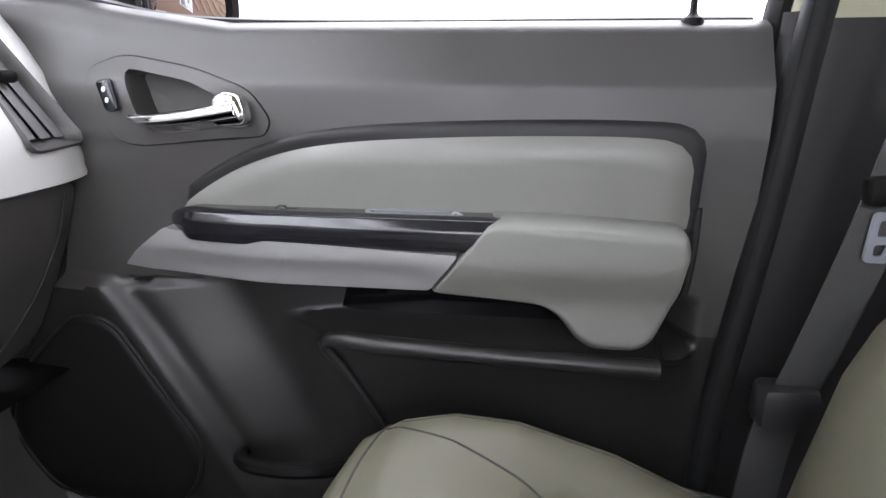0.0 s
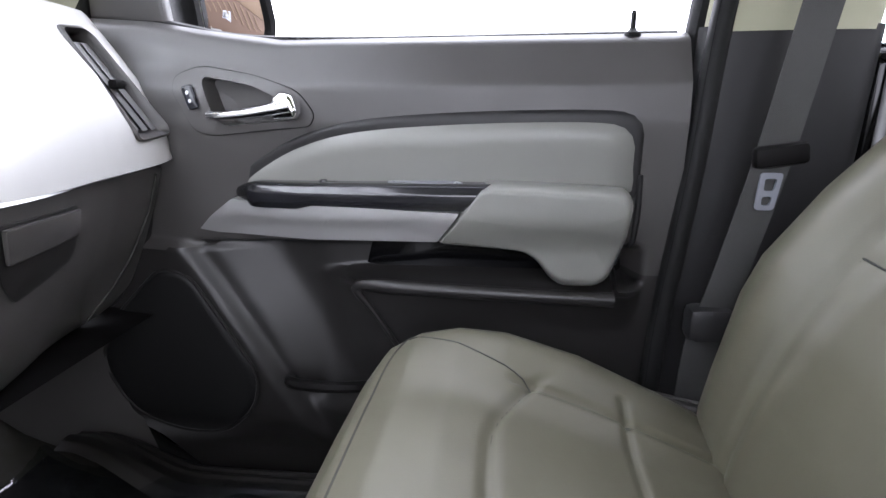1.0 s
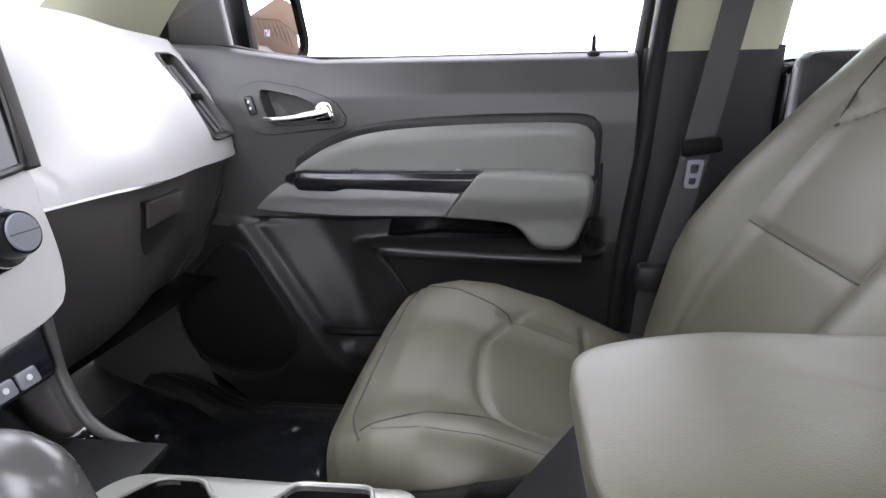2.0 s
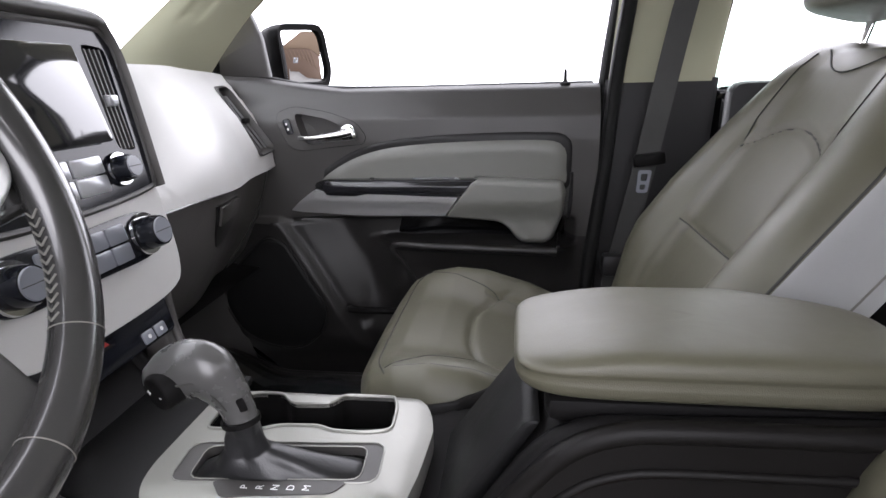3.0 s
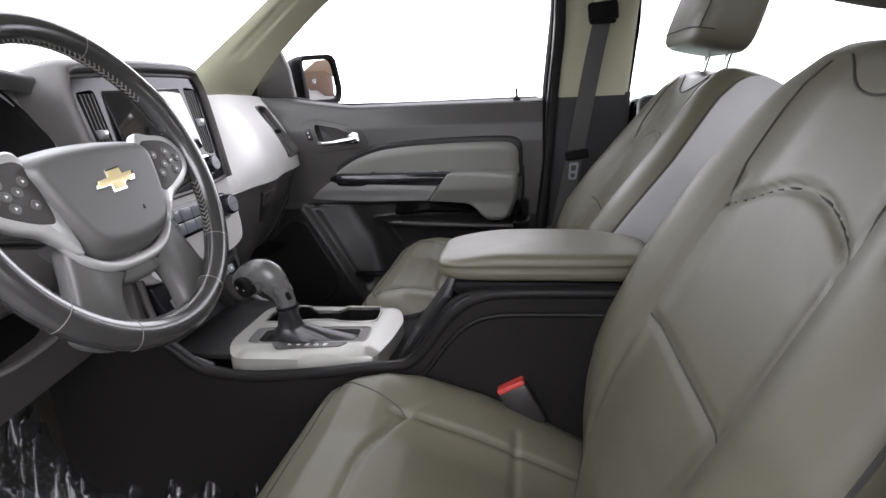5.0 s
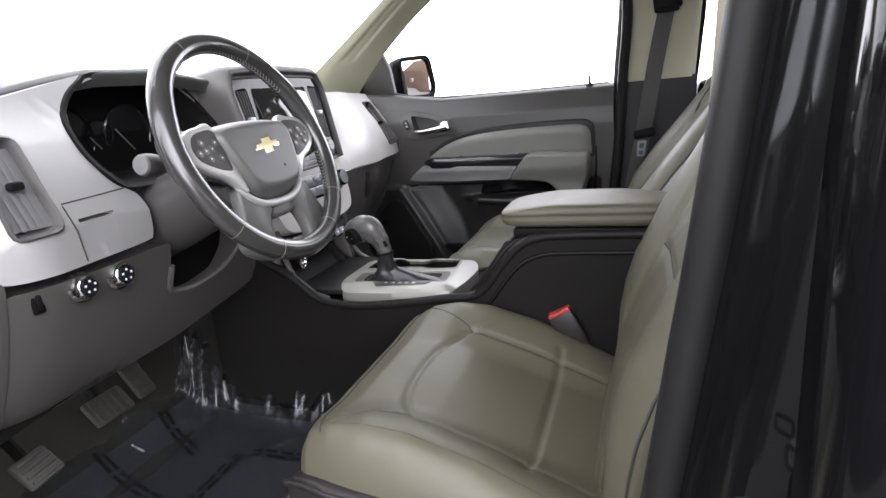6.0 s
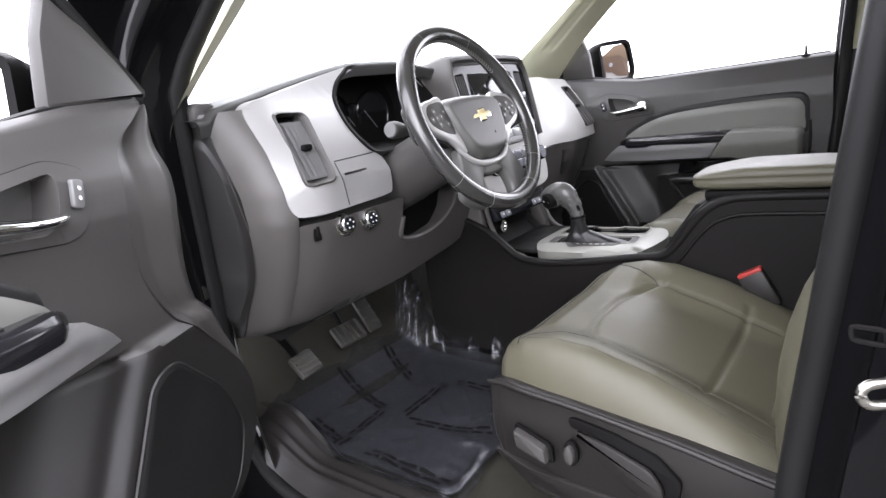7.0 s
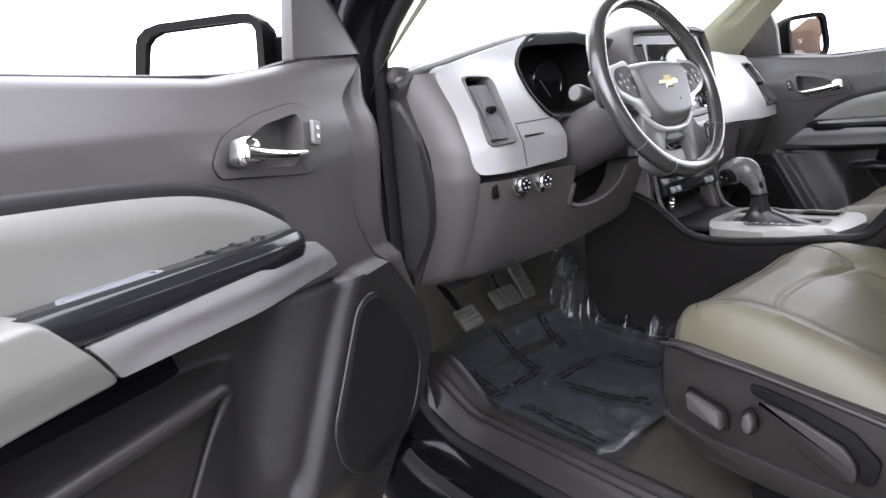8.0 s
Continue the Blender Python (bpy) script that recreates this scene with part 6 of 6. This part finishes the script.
part("knob_line", tube(curve([(-0.226, -0.1285, 1.040), (-0.214, -0.1275, 1.036), (-0.203, -0.1245, 1.037), (-0.194, -0.1205, 1.034), (-0.187, -0.1175, 1.021), (-0.178, -0.1135, 1.003)], 26), 0.0011, 6), SEAM, hd_)
part("neck_collar", tube([(-0.173, -0.098, 0.982), (-0.1738, -0.098, 0.987)], 0.0195, 24, flat=0.85, up=(0, 1, 0)), PLASTIC_DARK, hd_)
part("thumb_release", box((-0.164, -0.1095, 1.008), (0.008, 0.004, 0.014), 0.002, rot(0, -18, 0)), PLASTIC_DARK, hd_)
kd = Vector((-0.42, -0.88, -0.16)).normalized()
kc = Vector((-0.2320, -0.1240, 1.0285))
part("button", knob(kc, kd, [(-0.012, 0), (-0.012, 0.019), (0.004, 0.0185), (0.0065, 0.017), (0.0075, 0.0145), (0.0075, 0)], 30), PLASTIC_DARK, hd_, "black plus and minus button")
kx = Vector((0, 0, 1)).cross(kd).normalized()
kz = kd.cross(kx)
for s, ch in ((-1, "+"), (1, "-")):
    letters(ch, 0.012, kc + kd * 0.0077 + kx * (s * 0.0085), kx, kz, WHITE_MARK, hd_, "mark")


# ---- seat valances, switches and buckles ----
def valance(st, yc, outer, powered):
    """The plastic side shield of a seat base; outer is the side (+1 or -1) that faces the door."""
    for s in (-1, 1):
        top = [(-0.084, 0.846), (-0.03, 0.853), (0.06, 0.846), (0.20, 0.824), (0.32, 0.80), (0.42, 0.79)]
        out = rounded(top + [(0.42, 0.70), (0.25, 0.675), (0.05, 0.678), (-0.03, 0.675), (-0.075, 0.705), (-0.09, 0.76)], 0.015, 4)
        f = lambda a, b, d: (a, yc + s * (0.225 + d + 0.02 * sm(-0.09, 0.0, a) - 0.02 * sm(0.74, 0.67, b)), b)
        sh = part("side_shield", prism(out, f, 0.0, 0.026, 0.008), SHIELD, st, "charcoal plastic seat base shield", angle=55)
        part("shield_lip", tube([f(a, b - 0.004, 0.027) for a, b in curve(top, 30)], 0.004, 6), SHIELD, sh, angle=70)
        part("shield_foot", prism(rounded([(-0.090, 0.722), (-0.03, 0.712), (0.10, 0.700), (0.40, 0.690), (0.40, 0.655), (0.08, 0.655), (-0.03, 0.665), (-0.082, 0.690)], 0.01, 3), f, 0.0, 0.0295, 0.004), SHIELD, sh)
        if s == outer and powered:
            part("slide_well", prism(rounded([(-0.036, 0.788), (0.028, 0.770), (0.032, 0.737), (-0.032, 0.752)], 0.008, 4), f, 0.02, 0.0272, 0.001), PLASTIC_DARK, sh)
            part("slide_switch", prism(rounded([(-0.031, 0.784), (0.023, 0.768), (0.027, 0.742), (-0.027, 0.757)], 0.006, 4), f, 0.022, 0.042, 0.005), PLASTIC, sh, "oblong seat slide switch")
            part("lumbar_well", prism(ell(0.060, 0.764, 0.0115, 0.020, 24), f, 0.02, 0.0272, 0.001), PLASTIC_DARK, sh)
            part("lumbar_switch", prism(ell(0.060, 0.764, 0.0080, 0.0155, 24), f, 0.022, 0.036, 0.004), PLASTIC, sh, "oval lumbar switch")
            well = rounded([(0.060, 0.822), (0.075, 0.822), (0.13, 0.812), (0.185, 0.794), (0.214, 0.764), (0.208, 0.728), (0.192, 0.726), (0.194, 0.752), (0.176, 0.776), (0.12, 0.797), (0.064, 0.808)], 0.006, 4)
            part("lever_well", prism(well, f, 0.02, 0.0272, 0.001), PLASTIC_DARK, sh)
            lev = rounded([(0.068, 0.806), (0.12, 0.795), (0.176, 0.773), (0.192, 0.750), (0.190, 0.722), (0.165, 0.722), (0.12, 0.752)], 0.010, 4)
            part("recline_lever", prism(lev, f, 0.022, 0.032, 0.005), SHIELD, sh, "flush recline lever")
    for s in (-1, 1):
        part("rail", box((0.22, yc + s * 0.17, 0.625), (0.38, 0.04, 0.06), 0.008), STEEL, st, "steel seat rail")
        part("rail_cover", box((0.23, yc + s * 0.17, 0.60), (0.40, 0.06, 0.03), 0.008), PLASTIC_DARK, st)


valance(driver_seat, -0.40, -1, True)
valance(passenger_seat, 0.355, 1, False)
for side in (1, -1):
    bx0 = 0.20
    byy = -0.176 if side < 0 else 0.118
    bk = thing("belt_buckle", (bx0 + 0.05, byy, 0.72), "black seat belt buckle with a red release button", "belt buckle", group="belt buckles")
    m = rot(0, -28, 0)
    part("housing", box((bx0 + 0.022, byy, 0.864), (0.046, 0.028, 0.070), 0.005, m), SHIELD, bk)
    part("release_button", box((bx0 + 0.0047, byy, 0.8965), (0.044, 0.025, 0.009), 0.003, m), RED, bk, "red release button")
    part("stem", box((bx0 + 0.05, byy, 0.77), (0.03, 0.014, 0.10), 0.004, m), PLASTIC_DARK, bk)
    part("plinth", box((bx0 + 0.06, byy - side * 0.01, 0.66), (0.08, 0.03, 0.14), 0.008), PLASTIC_DARK, bk)

# ---- pedals ----
PEDAL = mat("worn_grey_rubber", (0.055, 0.053, 0.047), 0.6, bump=0.5, scale=500, var=0.25)


def pedal(name, label, pad_at, size, turn, ribs, along, arm_line):
    """A ribbed rubber pad on a steel arm."""
    p = thing(name, (pad_at[0], pad_at[1], 0.62), label, "pedal")
    m = rot(*turn)
    c = Vector(pad_at)
    part("pedal_pad", box(c, (size[0], size[1], 0.014), 0.006, m), PEDAL, p)
    for k in range(ribs):
        t = (k + 0.5) / ribs - 0.5
        off = Vector((t * size[0] * 0.9, 0, 0.008)) if along else Vector((0, t * size[1] * 0.9, 0.008))
        part("rib", box(c + m @ off, (0.006, size[1] * 0.86, 0.005) if along else (size[0] * 0.86, 0.006, 0.005), 0.001, m), PEDAL, p)
    part("arm", tube(curve([tuple(c + m @ Vector((-0.01, 0, -0.01)))] + arm_line, 14), 0.010, 8), PLASTIC_DARK, p)
    return p


pedal("brake_pedal", "worn ribbed rubber brake pedal on a steel arm", (-0.705, -0.398, 0.738), (0.06, 0.092), (0, 48, 0), 5, False, [(-0.76, -0.395, 0.80), (-0.80, -0.39, 0.88), (-0.82, -0.39, 0.97)])
pedal("accelerator_pedal", "tall worn accelerator pedal", (-0.745, -0.292, 0.752), (0.115, 0.048), (0, 55, 0), 4, True, [(-0.80, -0.29, 0.83), (-0.83, -0.29, 0.90), (-0.84, -0.29, 0.97)])
pedal("parking_brake_pedal", "grey ribbed parking brake pedal", (-0.585, -0.632, 0.775), (0.055, 0.066), (0, 48, 10), 4, True, [(-0.63, -0.63, 0.80), (-0.70, -0.63, 0.86), (-0.74, -0.63, 0.96)])

# ---- protective film on the driver's floor ----
FILM = bpy.data.materials.new("clear_grey_plastic_film")
FILM.use_nodes = True
fb = FILM.node_tree.nodes["Principled BSDF"]
fb.inputs["Base Color"].default_value = (0.036, 0.038, 0.045, 1)
fb.inputs["Roughness"].default_value = 0.06
fb.inputs["Alpha"].default_value = 0.42
fb.inputs["Specular IOR Level"].default_value = 0.8
MAT_GREY = mat("blue_grey_rubber_mat", (0.032, 0.033, 0.038), 0.5, bump=0.4, scale=300, var=0.25, vscale=14)
PRINT_BLACK = mat("black_print", (0.004, 0.004, 0.004), 0.6, spec=0.2, var=0.1)
mat_film = thing("floor_film", (-0.4, -0.42, 0.6), "crinkled clear protective film with printed black bars", "plastic film")
noise.seed_set(3)


def film_z(x, y):
    n = noise.noise(Vector((x * 9, y * 9, 0.3))) * 0.004 + noise.noise(Vector((x * 28, y * 28, 2.1))) * 0.0016
    n += (1 - abs(noise.noise(Vector((x * 11 + 3, y * 11, 5.1))))) ** 10 * 0.006
    n += 0.002 * max(0.0, noise.noise(Vector((x * 40, y * 11, 3.7)))) + 0.002 * max(0.0, noise.noise(Vector((x * 10, y * 44, 8.2))))
    front = sm(-0.56, -0.70, x)
    right = sm(-0.235, -0.165, y)
    n += front * (0.006 + 0.022 * abs(noise.noise(Vector((x * 6, y * 18, 7.7)))))
    # the loose right edge stands up in sharp pleats, highest by the pedals
    pleat = abs(noise.noise(Vector((x * 17, y * 3, 9.7)))) + 0.5 * abs(noise.noise(Vector((x * 41, y * 6, 4.1))))
    n += right * (0.020 + 0.115 * pleat) * (1 + 1.2 * sm(-0.55, -0.70, x))
    return floor_z(x) + 0.018 + n


def film(u, v):
    x = -0.72 + 0.55 * u + 0.012 * math.sin(17 * v)
    y = -0.685 + (0.535 + 0.0 * u) * v + 0.008 * math.sin(23 * u)
    return x, y, film_z(x, y)


dm = thing("floor_mat", (-0.42, -0.42, 0.6), "blue-grey rubber mat under clear film, driver side", "floor mat")
part("mat", surf(lambda u, v: (-0.70 + 0.51 * u, -0.66 + 0.48 * v, floor_z(-0.70 + 0.51 * u) + 0.012), 40, 30), MAT_GREY, dm)
part("film", surf(film, 130, 130), FILM, mat_film, angle=25)
# printed bars on the film
rb = random.Random(5)
for x0, y0, x1, y1 in ((-0.44, -0.648, -0.205, -0.660), (-0.486, -0.662, -0.495, -0.512), (-0.62, -0.625, -0.505, -0.650), (-0.70, -0.462, -0.514, -0.503),
                       (-0.425, -0.518, -0.213, -0.486), (-0.437, -0.509, -0.440, -0.337), (-0.44, -0.337, -0.299, -0.322), (-0.69, -0.30, -0.545, -0.363)):
    d = Vector((x1 - x0, y1 - y0, 0))
    ln, d = d.length, d.normalized()
    e = Vector((-d.y, d.x, 0))
    for row in (0.0, 0.015):
        t = rb.uniform(0.0, 0.03)
        while t < ln - 0.01:
            end = min(ln, t + rb.uniform(0.022, 0.05))
            n = 2 + int((end - t) / 0.006)
            V = []
            for k in range(n):
                for b in (-0.004, 0.004):
                    p = Vector((x0, y0, 0)) + d * (t + (end - t) * k / (n - 1)) + e * (b + row)
                    V.append((p.x, p.y, film_z(p.x, p.y) + 0.005))
            part("printed_bar", (V, [(2 * k, 2 * k + 1, 2 * k + 3, 2 * k + 2) for k in range(n - 1)]), PRINT_BLACK, mat_film)
            t = end + 0.009
pm = thing("floor_mat", (-0.35, 0.36, 0.6), "black rubber mat under clear film, passenger side", "floor mat")
part("mat", surf(lambda u, v: (-0.70 + 0.52 * u, 0.13 + 0.50 * v, floor_z(-0.70 + 0.52 * u) + 0.016 + 0.006 * noise.noise(Vector((u * 9, v * 9, 1.3)))), 40, 40), RUBBER, pm)
part("film", surf(lambda u, v: (-0.70 + 0.52 * u, 0.13 + 0.50 * v, floor_z(-0.70 + 0.52 * u) + 0.03 + 0.014 * noise.noise(Vector((u * 7, v * 7, 4.3))) + 0.01 * abs(noise.noise(Vector((u * 20, v * 20, 2))))), 90, 90), FILM, pm, angle=25)

# ---- yard behind the truck, seen in the mirror ----
yard = thing("brick_building", (7.6, 3.6, 0), "brown brick building with timber gable and window", "building")
part("wall", box((7.6, 3.3, 1.25), (0.3, 5.8, 2.5), 0.02), BRICK, yard)
part("window_frame", box((7.43, 2.6, 1.2), (0.06, 0.7, 0.6), 0.01), BUTTON, yard)
part("pane", box((7.40, 2.6, 1.2), (0.02, 0.58, 0.48), 0.0), SCREEN, yard)
part("roof", prism([(0.2, 2.45), (6.4, 2.45), (6.4, 4.3), (4.0, 4.6), (1.0, 3.0)], lambda a, b, d: (7.4 + d, a, b), 0.0, 0.5, 0.02), TIMBER, yard)
for k in range(9):
    part("board", box((7.36, 0.8 + 0.55 * k, 1.8), (0.05, 0.10, 1.2), 0.005, rot(32, 0, 0)), TIMBER, yard)
